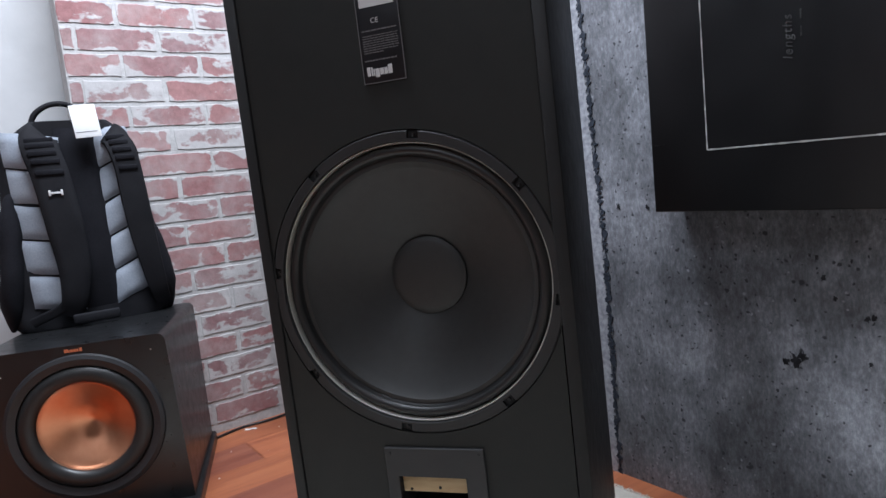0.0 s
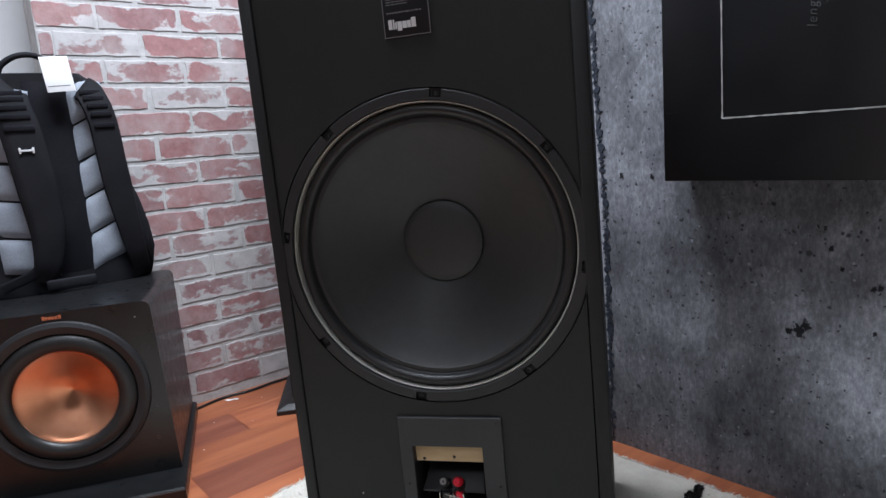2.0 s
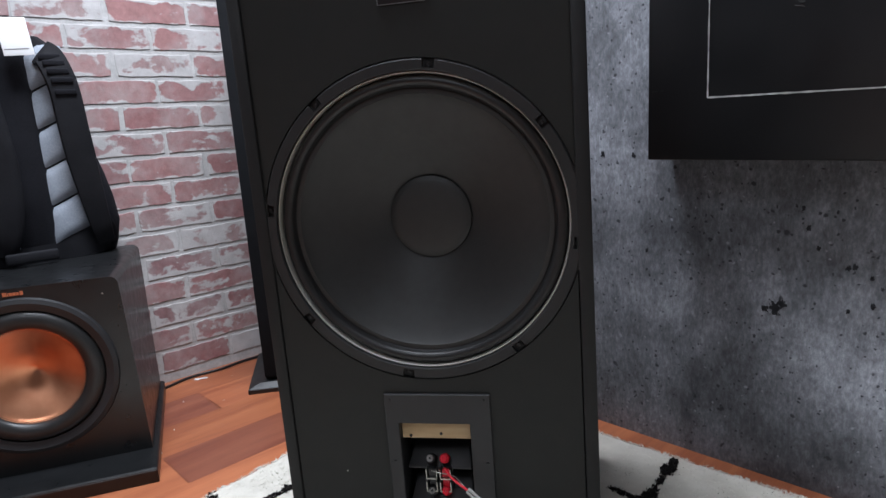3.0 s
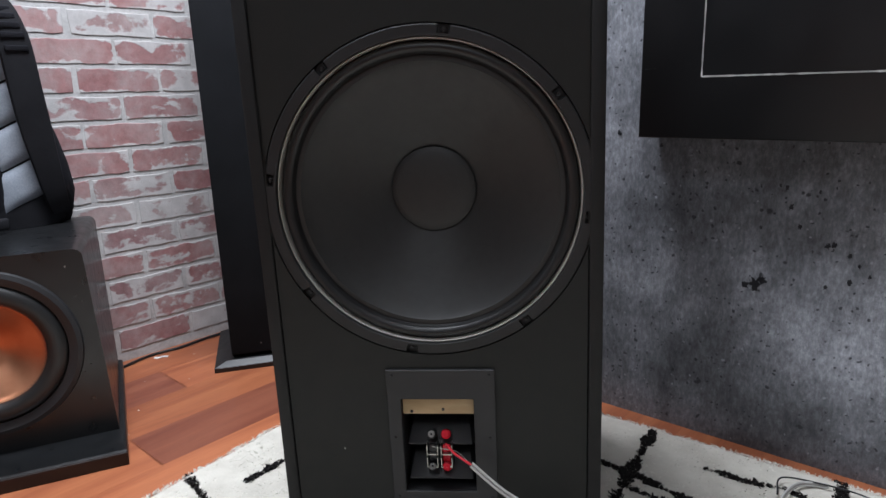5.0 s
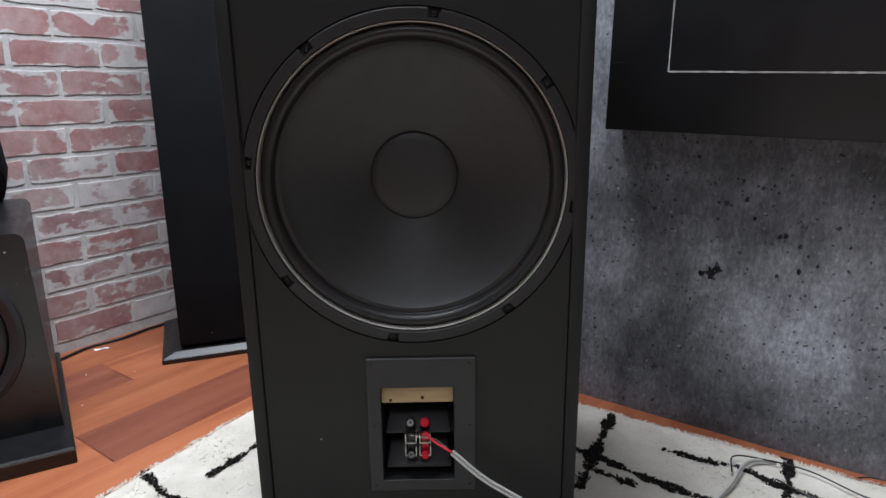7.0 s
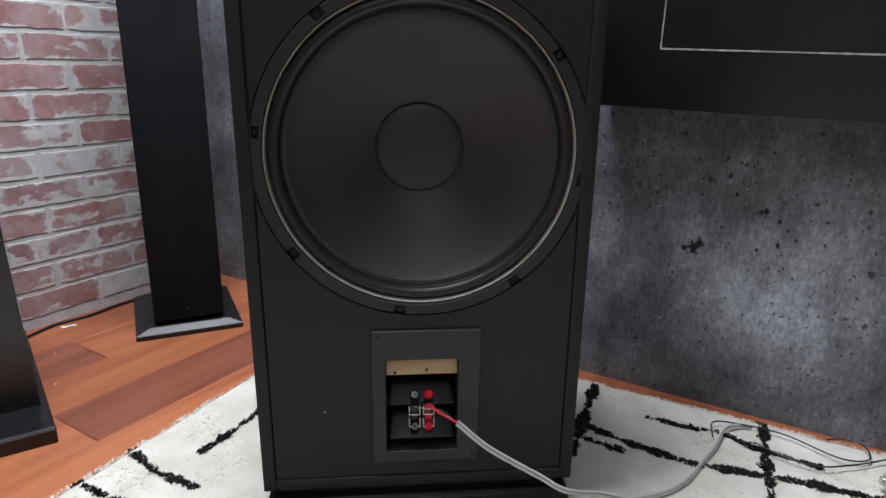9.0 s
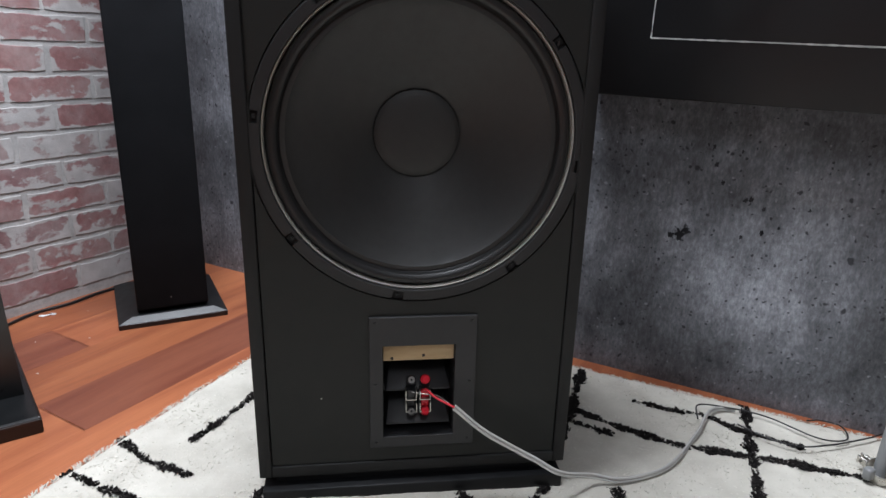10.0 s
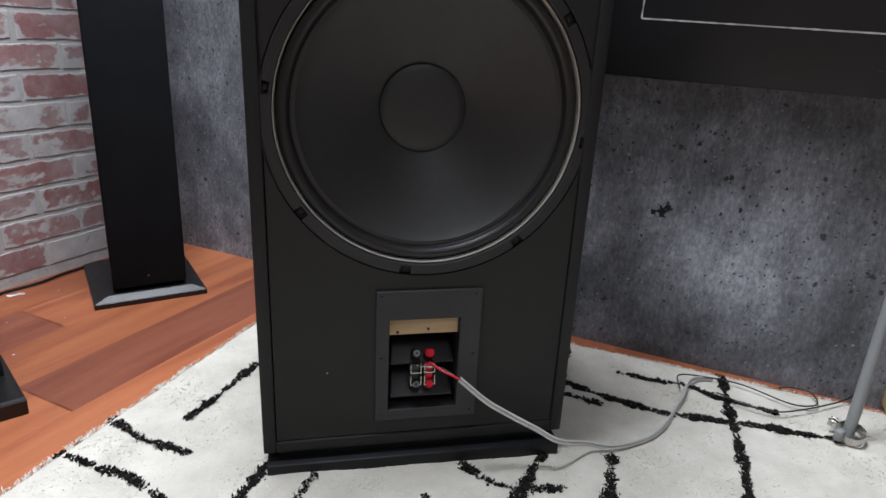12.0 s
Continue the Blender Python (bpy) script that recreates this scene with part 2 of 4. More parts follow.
ASH = worn("black_ash_vinyl", (0.0060, 0.0064, 0.0070), (0.0085, 0.0089, 0.0098), 0.33, 40, 0.0, 0.6, fine=300)
PLINTH = worn("semi_gloss_plinth", (0.0055, 0.006, 0.0065), (0.009, 0.0095, 0.0105), 0.34, 40, 0.05, 0.5)
COPPER = copper_material()
COPPERINK = material("copper_print", (0.75, 0.25, 0.12), 0.45, 0.6)
BAGBLACK = fabric("black_nylon", (0.008, 0.008, 0.010), (0.018, 0.018, 0.021), 0.8, 800, 0.5)
BAGMESH = fabric("black_air_mesh", (0.006, 0.006, 0.008), (0.016, 0.016, 0.02), 0.95, 500, 0.8)
BAGGREY = fabric("grey_padded_mesh", (0.225, 0.25, 0.29), (0.34, 0.37, 0.42), 0.85, 420, 0.5)
PAPER = worn("white_card", (0.74, 0.74, 0.74), (0.82, 0.82, 0.82), 0.7, 40, 0.05, 0.2)
TVBLACK = worn("matt_black_board", (0.0072, 0.0072, 0.0080), (0.0115, 0.0115, 0.0124), 0.42, 12, 0.15, 0.4, fine=500)
CHALK = worn("chalk", (0.45, 0.45, 0.43), (0.75, 0.75, 0.73), 0.95, 400, 0.2, 0.1)
FAINTCHALK = worn("faint_chalk", (0.03, 0.03, 0.03), (0.10, 0.10, 0.10), 0.95, 400, 0.2, 0.1)
RUGBASE = worn("rug_backing", (0.47, 0.445, 0.39), (0.61, 0.585, 0.52), 0.95, 160, 1.0, 0.05, fine=330)
PILEWHITE = pile_material("cream_pile", (0.50, 0.475, 0.415), (0.65, 0.625, 0.56))
PILEBLACK = pile_material("black_pile", (0.008, 0.007, 0.007), (0.03, 0.027, 0.026))
GREYTUBE = worn("grey_painted_tube", (0.19, 0.195, 0.195), (0.28, 0.285, 0.285), 0.4, 60, 0.1, 0.5)
PINE = worn("pale_pine", (0.42, 0.28, 0.13), (0.58, 0.42, 0.22), 0.6, 90, 0.2, 0.3, stretch=(1, 1, 0.1), fine=120)
SEAMLIGHT = worn("pale_flaked_seam", (0.20, 0.205, 0.23), (0.50, 0.51, 0.55), 0.8, 900, 0.6, 0.2, fine=160)
SEAMDARK = worn("dark_flaked_seam", (0.016, 0.019, 0.027), (0.05, 0.06, 0.08), 0.8, 1400, 0.6, 0.2, fine=160)
PIT = worn("dark_pit", (0.03, 0.03, 0.034), (0.075, 0.075, 0.083), 0.8, 300, 0.4, 0.2, fine=400)
CLEAR = material("clear_pvc", (0.80, 0.79, 0.76), 0.2)
Graph(CLEAR).b.inputs["Transmission Weight"].default_value = 0.35
COPPERWIRE = worn("tinned_strand", (0.30, 0.29, 0.27), (0.5, 0.48, 0.44), 0.35, 200, 0.3, 0.5, 0.8)


# ---------------------------------------------------------------- mesh helpers
def smooth(bm, angle=40.0):
    lim = radians(angle)
    for f in bm.faces:
        f.smooth = True
    for e in bm.edges:
        e.smooth = not (len(e.link_faces) == 2 and e.calc_face_angle(0.0) > lim)
    return bm


def mesh_of(name, bm, mat):
    me = bpy.data.meshes.new(name)
    bm.to_mesh(me)
    bm.free()
    me.materials.append(mat)
    return me


def part(name, bm, mat, parent, label=""):
    """One mesh object under a thing or a part."""
    ob = new(name, mesh_of(name, bm, mat))
    ob.parent = parent
    if label:
        ob["label"] = label
    return ob


def thing(name, m, label, category, group="", kind=""):
    ob = new(name)
    ob.empty_display_size = 0.05
    ob.matrix_world = m
    return tagged(ob, label, category, group, kind)


def box(x0, x1, y0, y1, z0, z1, bevel=0.0, segments=2, bm=None):
    one = bmesh.new()
    bmesh.ops.create_cube(one, size=1.0)
    bmesh.ops.transform(one, matrix=Matrix.Translation(((x0 + x1) / 2, (y0 + y1) / 2, (z0 + z1) / 2)) @ Matrix.Diagonal((x1 - x0, y1 - y0, z1 - z0, 1)), verts=one.verts)
    if bevel:
        bmesh.ops.bevel(one, geom=one.edges[:], offset=bevel, segments=segments, profile=0.5, affect="EDGES")
        smooth(one, 50)
    if bm is None:
        return one
    return merge(bm, one)


def merge(bm, other):
    me = bpy.data.meshes.new("scratch")
    other.to_mesh(me)
    other.free()
    bm.from_mesh(me)
    bpy.data.meshes.remove(me)
    return bm


def lathe(profile, segments=72, start=0.0, end=360.0, close=False):
    """Turns a profile of (radius, height towards the viewer) round the local y axis; the front looks along -y."""
    bm = bmesh.new()
    full = abs(end - start) >= 359.9
    n = segments if full else segments + 1
    rings = []
    for i in range(n):
        a = radians(start + (end - start) * i / segments)
        rings.append([bm.verts.new((r * math.sin(a), -h, r * math.cos(a))) for r, h in profile])
    for i in range(segments):
        a, b = rings[i], rings[(i + 1) % n]
        count = len(profile) if close else len(profile) - 1
        for k in range(count):
            k2 = (k + 1) % len(profile)
            bm.faces.new((a[k], a[k2], b[k2], b[k]))
    if not full and close:
        bm.faces.new(rings[0][::-1])
        bm.faces.new(rings[-1])
    bmesh.ops.remove_doubles(bm, verts=bm.verts, dist=1e-6)
    bmesh.ops.recalc_face_normals(bm, faces=bm.faces)
    return smooth(bm, 35)


def spline(points, steps=10):
    """Points of a smooth curve through the given ones."""
    p = [Vector(q) for q in points]
    p = [2 * p[0] - p[1]] + p + [2 * p[-1] - p[-2]]
    out = []
    for i in range(1, len(p) - 2):
        a, b, c, d = p[i - 1:i + 3]
        for k in range(steps):
            t = k / steps
            out.append(0.5 * (2 * b + (c - a) * t + (2 * a - 5 * b + 4 * c - d) * t * t + (3 * b - a - 3 * c + d) * t ** 3))
    return out + [p[-2]]


def sweep(points, section, up=(0, 0, 1), bm=None, taper=None):
    """Sweeps a closed section of (side, normal) pairs along points."""
    bm = bm or bmesh.new()
    pts = [Vector(q) for q in points]
    rings = []
    for i, q in enumerate(pts):
        t = (pts[min(i + 1, len(pts) - 1)] - pts[max(i - 1, 0)]).normalized()
        side = t.cross(Vector(up))
        side = side.normalized() if side.length > 1e-4 else Vector((1, 0, 0))
        nor = side.cross(t)
        k = taper(i / (len(pts) - 1)) if taper else 1.0
        rings.append([bm.verts.new(q + side * a * k + nor * b * k) for a, b in section])
    m = len(section)
    for a, b in zip(rings, rings[1:]):
        for k in range(m):
            bm.faces.new((a[k], a[(k + 1) % m], b[(k + 1) % m], b[k]))
    bm.faces.new(rings[0][::-1])
    bm.faces.new(rings[-1])
    bmesh.ops.recalc_face_normals(bm, faces=bm.faces)
    return smooth(bm, 60)


def circle(r, n=10):
    return [(r * math.cos(2 * math.pi * k / n), r * math.sin(2 * math.pi * k / n)) for k in range(n)]


def ribbon(w, h, r=0.3):
    """A flat rounded section, w wide and h thick."""
    a, b = w / 2, h / 2
    return [(-a, -b * r), (-a * 0.93, -b), (a * 0.93, -b), (a, -b * r), (a, b * r), (a * 0.93, b), (a * 0.5, b * 1.2), (-a * 0.5, b * 1.2), (-a * 0.93, b), (-a, b * r)]


def plate_with_holes(loops, y0, y1):
    """A flat plate in the x-z plane between y0 and y1; the first loop is its outline, the rest are holes."""
    bm = bmesh.new()
    edges = []
    for loop in loops:
        vs = [bm.verts.new((x, y0, z)) for x, z in loop]
        edges += [bm.edges.new((vs[i], vs[(i + 1) % len(vs)])) for i in range(len(vs))]
    bmesh.ops.triangle_fill(bm, edges=edges, use_beauty=True)
    geo = bmesh.ops.extrude_face_region(bm, geom=bm.faces[:])
    bmesh.ops.translate(bm, vec=(0, y1 - y0, 0), verts=[v for v in geo["geom"] if isinstance(v, bmesh.types.BMVert)])
    bmesh.ops.recalc_face_normals(bm, faces=bm.faces)
    return bm


def rect(x0, x1, z0, z1):
    return [(x0, z0), (x1, z0), (x1, z1), (x0, z1)]


# ---------------------------------------------------------------- the room
LONG_U, LONG_V, HIGH = 3.3, 3.1, 2.4
U_ANGLE, V_ANGLE = math.degrees(math.atan2(U.y, U.x)), math.degrees(math.atan2(V.y, V.x))


def at(u, v, z=0.0):
    return CORNER + U * u + V * v + Vector((0, 0, z))


def frame_matrix(origin, x_axis, y_axis):
    m = Matrix.Identity(4)
    m.col[0][:3], m.col[1][:3], m.col[2][:3], m.col[3][:3] = x_axis, y_axis, Vector((0, 0, 1)), origin
    return m


def wall(name, origin, along, length, out, mat, label, z1=HIGH, start=0.0, thick=0.1):
    """A wall slab; along runs on its face, out points away from the room."""
    ob = new(name, mesh_of(name, box(start, length, 0, thick, 0, z1), mat))
    ob.matrix_world = frame_matrix(origin, along, out)
    return tagged(ob, label, "wall", kind="structure")


BRICK_END = 0.698
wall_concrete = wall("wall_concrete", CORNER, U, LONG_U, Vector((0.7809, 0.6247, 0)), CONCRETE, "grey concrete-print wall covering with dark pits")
wall_brick = wall("wall_brick", CORNER, V, BRICK_END, Vector((-0.5878, 0.8090, 0)), MORTAR, "whitewashed red brick wall with pale mortar")
wall("wall_white", CORNER + Vector((-0.5878, 0.8090, 0)) * 0.12, V, LONG_V, Vector((-0.5878, 0.8090, 0)), PLASTER, "smooth white painted wall beside the brick", start=BRICK_END - 0.3)
# two unseen walls close the room; their dark grey holds down bounced light
wall("wall_back", at(LONG_U, 0), V, LONG_V, Vector((0.5878, -0.8090, 0)), UNSEENWALL, "unseen closing wall, dark grey to cut bounced light")
wall("wall_side", at(0, LONG_V), U, LONG_U, Vector((-0.7809, -0.6247, 0)), UNSEENWALL, "unseen closing wall, dark grey to cut bounced light", start=-0.25)
ceiling = new("ceiling", mesh_of("ceiling", box(-0.1, LONG_U + 0.1, -0.1, LONG_V + 0.1, HIGH, HIGH + 0.1), CEILING))
ceiling.matrix_world = frame_matrix(CORNER, U, V)
tagged(ceiling, "plain white painted ceiling", "ceiling", kind="structure")
floor = new("floor", mesh_of("floor", box(-0.1, LONG_U + 0.1, -0.1, LONG_V + 0.1, -0.06, -0.0085), UNDERLAY))
floor.matrix_world = frame_matrix(CORNER, U, V)
tagged(floor, "glossy cherry laminate plank floor", "floor", kind="structure")


def jagged_strip(u0, width, seed, mat, name, label, proud, rough=0.004, z1=HIGH):
    """A narrow vertical strip with torn edges on the concrete wall."""
    rnd = random.Random(seed)
    bm = bmesh.new()
    rows, z = [], 0.0
    while z < z1:
        a = u0 - width / 2 + rnd.uniform(-rough, rough)
        b = u0 + width / 2 + rnd.uniform(-rough, rough)
        drift = 0.045 * max(0.0, z - 0.45)
        a, b = a - drift, b - drift
        rows.append([bm.verts.new((a, -proud, z)), bm.verts.new((b, -proud, z)), bm.verts.new((b, 0, z)), bm.verts.new((a, 0, z))])
        z += rnd.uniform(0.0015, 0.006)
    for p, q in zip(rows, rows[1:]):
        for k in range(4):
            bm.faces.new((p[k], p[(k + 1) % 4], q[(k + 1) % 4], q[k]))
    bmesh.ops.recalc_face_normals(bm, faces=bm.faces)
    ob = new(name, mesh_of(name, bm, mat))
    ob.matrix_world = frame_matrix(CORNER, U, Vector((0.7809, 0.6247, 0)))
    return tagged(ob, label, "trim", kind="structure")


jagged_strip(S0 - 0.369, 0.062, 5, SEAMLIGHT, "trim_pale", "pale flaking seam of the concrete wall covering", 0.0012, 0.003)
jagged_strip(S0 - 0.333, 0.0065, 6, SEAMDARK, "trim_dark", "dark chipped edge beside the pale wall seam", 0.0016, 0.0055)

PITS = [(0.032, 0.44, 4), (0.04, 0.411, 5), (0.076, 0.437, 3), (0.093, 0.358, 5), (0.054, 0.383, 4), (0.122, 0.347, 4), (0.135, 0.334, 3), (-0.211, 0.352, 4), (-0.127, 0.414, 3), (0.001, 0.376, 3), (0.096, 0.296, 4), (-0.163, 0.497, 4), (0.149, 0.32, 3), (0.023, 0.443, 3), (-0.297, 0.519, 6), (-0.237, 0.516, 5), (0.101, 0.361, 5), (-0.028, 0.233, 4), (0.126, 0.308, 5), (0.187, 0.355, 3)]      # along the wall from its mark, height, size in millimetres


def stain(u, z, size, seed, star=False):
    """A dark chipped pit of the wall print, with a ragged outline."""
    rnd = random.Random(seed)
    bm = bmesh.new()
    n = 17
    ring = []
    for k in range(n):
        a = 2 * math.pi * k / n
        r = size * (rnd.uniform(0.45, 1.25) if star else rnd.uniform(0.5, 1.2))
        ring.append(bm.verts.new((S0 + u + r * math.cos(a) * 0.75, -0.0009, z + r * math.sin(a))))
    f = bm.faces.new(ring)
    bmesh.ops.solidify(bm, geom=[f], thickness=0.0008)
    bmesh.ops.triangulate(bm, faces=bm.faces[:])
    ob = new("pit", mesh_of("pit", bm, PIT))
    ob.parent = wall_concrete


for k, (u, z, size) in enumerate(PITS):
    stain(u, z, size * 0.00105, 100 + k)
stain(0.0, 0.284, 0.0125, 9, True)
stain(-0.014, 0.281, 0.0075, 12, True)
stain(0.010, 0.292, 0.0085, 15, True)

# ---------------------------------------------------------------- the rear-facing loudspeaker
SPEAKER = pose(-0.0188, 0.7848, 0.0, 0, -1.1, -16.6)     # leans a little sideways on the soft rug
HALF, DEEP, LOW, TOP = 0.2035, 0.31, 0.038, 0.93
AXIS_X, AXIS = 0.0025, 0.4735                           # height of the passive radiator's centre


def loudspeaker():
    sp = thing("floor_loudspeaker", SPEAKER, "black floorstanding loudspeaker turned with its back and passive radiator to view", "loudspeaker")
    t = 0.016
    for name, b in (("side_panel", (-HALF, -HALF + t, 0, DEEP, LOW, TOP)), ("side_panel", (HALF - t, HALF, 0, DEEP, LOW, TOP)), ("bottom_panel", (-HALF + t, HALF - t, 0, DEEP, LOW, LOW + t)),
                    ("top_panel", (-HALF + t, HALF - t, 0, DEEP, TOP - t, TOP)), ("front_baffle", (-HALF + t, HALF - t, DEEP - t, DEEP, LOW + t, TOP - t))):
        part(name, box(*b, bevel=0.0015), VINYL, sp)
    part("spacer", box(-HALF + 0.02, HALF - 0.02, 0.010, DEEP - 0.02, 0.022, LOW + 0.001), BLACKP, sp)
    riser = box(-HALF + 0.004, HALF - 0.004, -0.010, DEEP, 0.0, 0.025, 0.002)
    part("riser", riser, SATIN, sp, "black recessed riser base")
    ring = [(AXIS_X + 0.1935 * math.cos(2 * math.pi * k / 96), AXIS + 0.1935 * math.sin(2 * math.pi * k / 96)) for k in range(96)]
    e = HALF - t - 0.0015
    panel = plate_with_holes([rect(-e, e, LOW + t + 0.0015, TOP - t - 0.0015), ring, rect(-0.050, 0.064, 0.086, 0.228)], 0.002, 0.018)
    part("back_panel", panel, PANEL, sp, "black painted back board")

    frame_ring = part("driver_frame", lathe([(0.1792, -0.012), (0.1792, 0.000), (0.1795, 0.0012), (0.1910, 0.0012), (0.1925, 0.0002), (0.1925, -0.0022), (0.180, -0.0022)], 96), GASKET, sp)
    frame_ring.matrix_basis = pose(AXIS_X, 0.008, AXIS)
    part("rim", lathe([(0.1762, -0.0100), (0.1771, 0.0012), (0.1773, 0.0014), (0.1778, 0.0014), (0.1786, 0.0004)], 128), RIM, frame_ring, "thin bare metal rim of the radiator frame")
    part("gasket_lip", lathe([(0.1790, -0.002), (0.1790, 0.0058), (0.1797, 0.0064), (0.1822, 0.0064), (0.1822, -0.002)], 128, close=True), GASKET, frame_ring)
    for k in range(8):
        a = 8.5 + 45 * k
        seg = lathe([(0.1822, 0.001), (0.1822, 0.0064), (0.1905, 0.0064), (0.1924, 0.0050), (0.1928, 0.001)], 12, a + 2.2, a + 42.8, close=True)
        part("gasket", seg, GASKET, frame_ring)
        r = radians(a)
        # the clamp's near-black colour carries the shade inside the gasket notch
        clamp = box(-0.0050, 0.0050, -0.0022, 0.0, 0.1822, 0.1925, 0.0008)
        bmesh.ops.rotate(clamp, cent=(0, 0, 0), matrix=Matrix.Rotation(r, 3, "Y"), verts=clamp.verts)
        cl = part("clamp", clamp, NOTCHSHADE, frame_ring, "small black mounting clamp, coloured as dark as its shaded notch")
        screw = lathe([(0, 0.0046), (0.0010, 0.0042), (0.0012, 0.0036), (0.0022, 0.0040), (0.0028, 0.0018)], 12)
        bmesh.ops.translate(screw, vec=(0.1862 * math.sin(r), 0, 0.1862 * math.cos(r)), verts=screw.verts)
        part("screw", screw, BLACKP, cl)
    roll = [(0.1760, -0.012)] + [(0.1685 + 0.0070 * math.cos(radians(a)), -0.009 + 0.0080 * math.sin(radians(a))) for a in range(0, 181, 15)] + [(0.1600, -0.011), (0.156, -0.0115)]
    part("surround", lathe(roll, 96), RUBBER, frame_ring, "black rubber roll surround")
    cone = [(0.1590, -0.0102), (0.1540, -0.0102), (0.1525, -0.0120)] + [(0.1525 - 0.107 * k / 12, -0.0120 - 0.0660 * (k / 12) ** 0.94) for k in range(1, 13)]
    part("cone", lathe(cone, 128), CONE, frame_ring, "dark grey paper cone")
    cap = [(0.0535, -0.0735), (0.0531, -0.0700), (0.0520, -0.0692)] + [(0.0512 * math.cos(radians(a)), -0.0696 + 0.006 * math.sin(radians(a))) for a in range(6, 87, 8)] + [(0.0, -0.0636)]
    part("dust_cap", lathe(cap, 64), CONE, frame_ring)

    # terminal cup: a moulded frame round a recessed well with two sloping ledges
    x0, x1, z0, z1 = -0.0395, 0.0515, 0.0925, 0.222
    cup = plate_with_holes([rect(-0.0565, 0.0785, 0.0765, 0.2615), rect(x0, x1, z0, z1)], -0.002, 0.003)
    bmesh.ops.bevel(cup, geom=[e for e in cup.edges if e.calc_face_angle(0) > 1.0], offset=0.0008, segments=1, affect="EDGES")
    cup_frame = part("terminal_plate", cup, SHEETP, sp, "moulded black terminal plate")
    cup_frame.matrix_basis = pose(-0.004, 0, 0)
    well = bmesh.new()
    d = 0.046
    for b in ((x0 - 0.003, x0, 0.003, d, z0, z1), (x1, x1 + 0.003, 0.003, d, z0, z1), (x0, x1, 0.003, d, z0 - 0.003, z0), (x0, x1, 0.003, d, z1, z1 + 0.003), (x0 - 0.003, x1 + 0.003, d, d + 0.003, z0 - 0.003, z1 + 0.003)):
        box(*b, bm=well)
    part("well", well, SHEETP, cup_frame)

    def ledge(top, bottom, y_top, y_bottom, drop):
        bm = bmesh.new()
        ends = []
        for x, inset in ((x0, 0.010), (x1, -0.010)):
            ends.append([bm.verts.new(c) for c in ((x + inset, y_top, top), (x + inset * 0.4, y_bottom, bottom), (x + inset * 0.4, y_bottom, bottom - drop), (x, d, bottom - drop), (x, d, top + 0.003))])
        a, b = ends
        for k in range(5):
            bm.faces.new((a[k], a[(k + 1) % 5], b[(k + 1) % 5], b[k]))
        bm.faces.new(a[::-1])
        bm.faces.new(b)
        bmesh.ops.recalc_face_normals(bm, faces=bm.faces)
        bmesh.ops.bevel(bm, geom=bm.edges[:], offset=0.0008, segments=1, affect="EDGES")
        return smooth(bm, 30)

    part("ledge", ledge(0.176, 0.1555, 0.038, 0.010, 0.003), SHEETP, cup_frame)
    part("ledge", ledge(0.131, 0.1070, 0.038, 0.008, 0.003), SHEETP, cup_frame)
    strip = part("backing_strip", box(x0 + 0.0005, x1 - 0.0005, 0.008, 0.014, 0.197, 0.2215, 0.0008), RAWWOOD, cup_frame, "bare pale wood strip in the terminal opening")
    for px, pz in ((-0.049, 0.254), (0.071, 0.254), (-0.049, 0.169), (0.071, 0.169), (-0.049, 0.084), (0.071, 0.084), (-0.028, 0.2005), (0.012, 0.2035)):
        s = lathe([(0, 0.0016), (0.0012, 0.0016), (0.0012, 0.0008), (0.0026, 0.0010), (0.003, 0.0), (0.003, -0.001)], 12)
        y = 0.008 if pz in (0.2005, 0.2035) else -0.002
        bmesh.ops.scale(s, vec=(0.7, 1, 0.7), verts=s.verts)
        bmesh.ops.translate(s, vec=(px, y, pz), verts=s.verts)
        part("screw", s, BLACKP, cup_frame)

    for px, mat, label in ((-0.0035, BLACKP, "black binding post with a metal bracket"), (0.0145, RED, "red binding post with a metal bracket")):
        for pz, y in ((0.166, 0.014), (0.1215, 0.012)):
            post = lathe([(0, 0.016), (0.0022, 0.016), (0.0026, 0.0145), (0.0052, 0.0145), (0.0062, 0.013), (0.0062, 0.004), (0.0045, 0.003), (0.0045, -0.008)], 20)
            bmesh.ops.rotate(post, cent=(0, 0, 0), matrix=Matrix.Rotation(radians(-28), 3, "X"), verts=post.verts)
            bmesh.ops.translate(post, vec=(px, y, pz), verts=post.verts)
            p = part("binding_post", post, mat, cup_frame, label)
            nut = lathe([(0.0016, 0.0150), (0.0016, 0.0182), (0.0040, 0.0182), (0.0044, 0.0168), (0.0044, 0.0150)], 14)
            bmesh.ops.rotate(nut, cent=(0, 0, 0), matrix=Matrix.Rotation(radians(-28), 3, "X"), verts=nut.verts)
            bmesh.ops.translate(nut, vec=(px, y, pz), verts=nut.verts)
            part("nut", nut, STEEL if mat is BLACKP else RED, p)
            clip = bmesh.new()
            zc = pz - 0.016 if pz > 0.15 else pz + 0.012
            for b in ((px - 0.0072, px - 0.0062, y - 0.014, y + 0.004, zc - 0.005, zc + 0.007), (px + 0.0062, px + 0.0072, y - 0.014, y + 0.004, zc - 0.005, zc + 0.007), (px - 0.0072, px + 0.0072, y - 0.0145, y + 0.004, zc - 0.0062, zc - 0.005)):
                box(*b, bm=clip)
            part("bracket", clip, STEEL, p, "bare metal strap bracket")
        link = box(px - 0.005, px + 0.005, 0.004, 0.0075, 0.128, 0.156, 0.0012)
        part("jumper", link, mat, cup_frame)

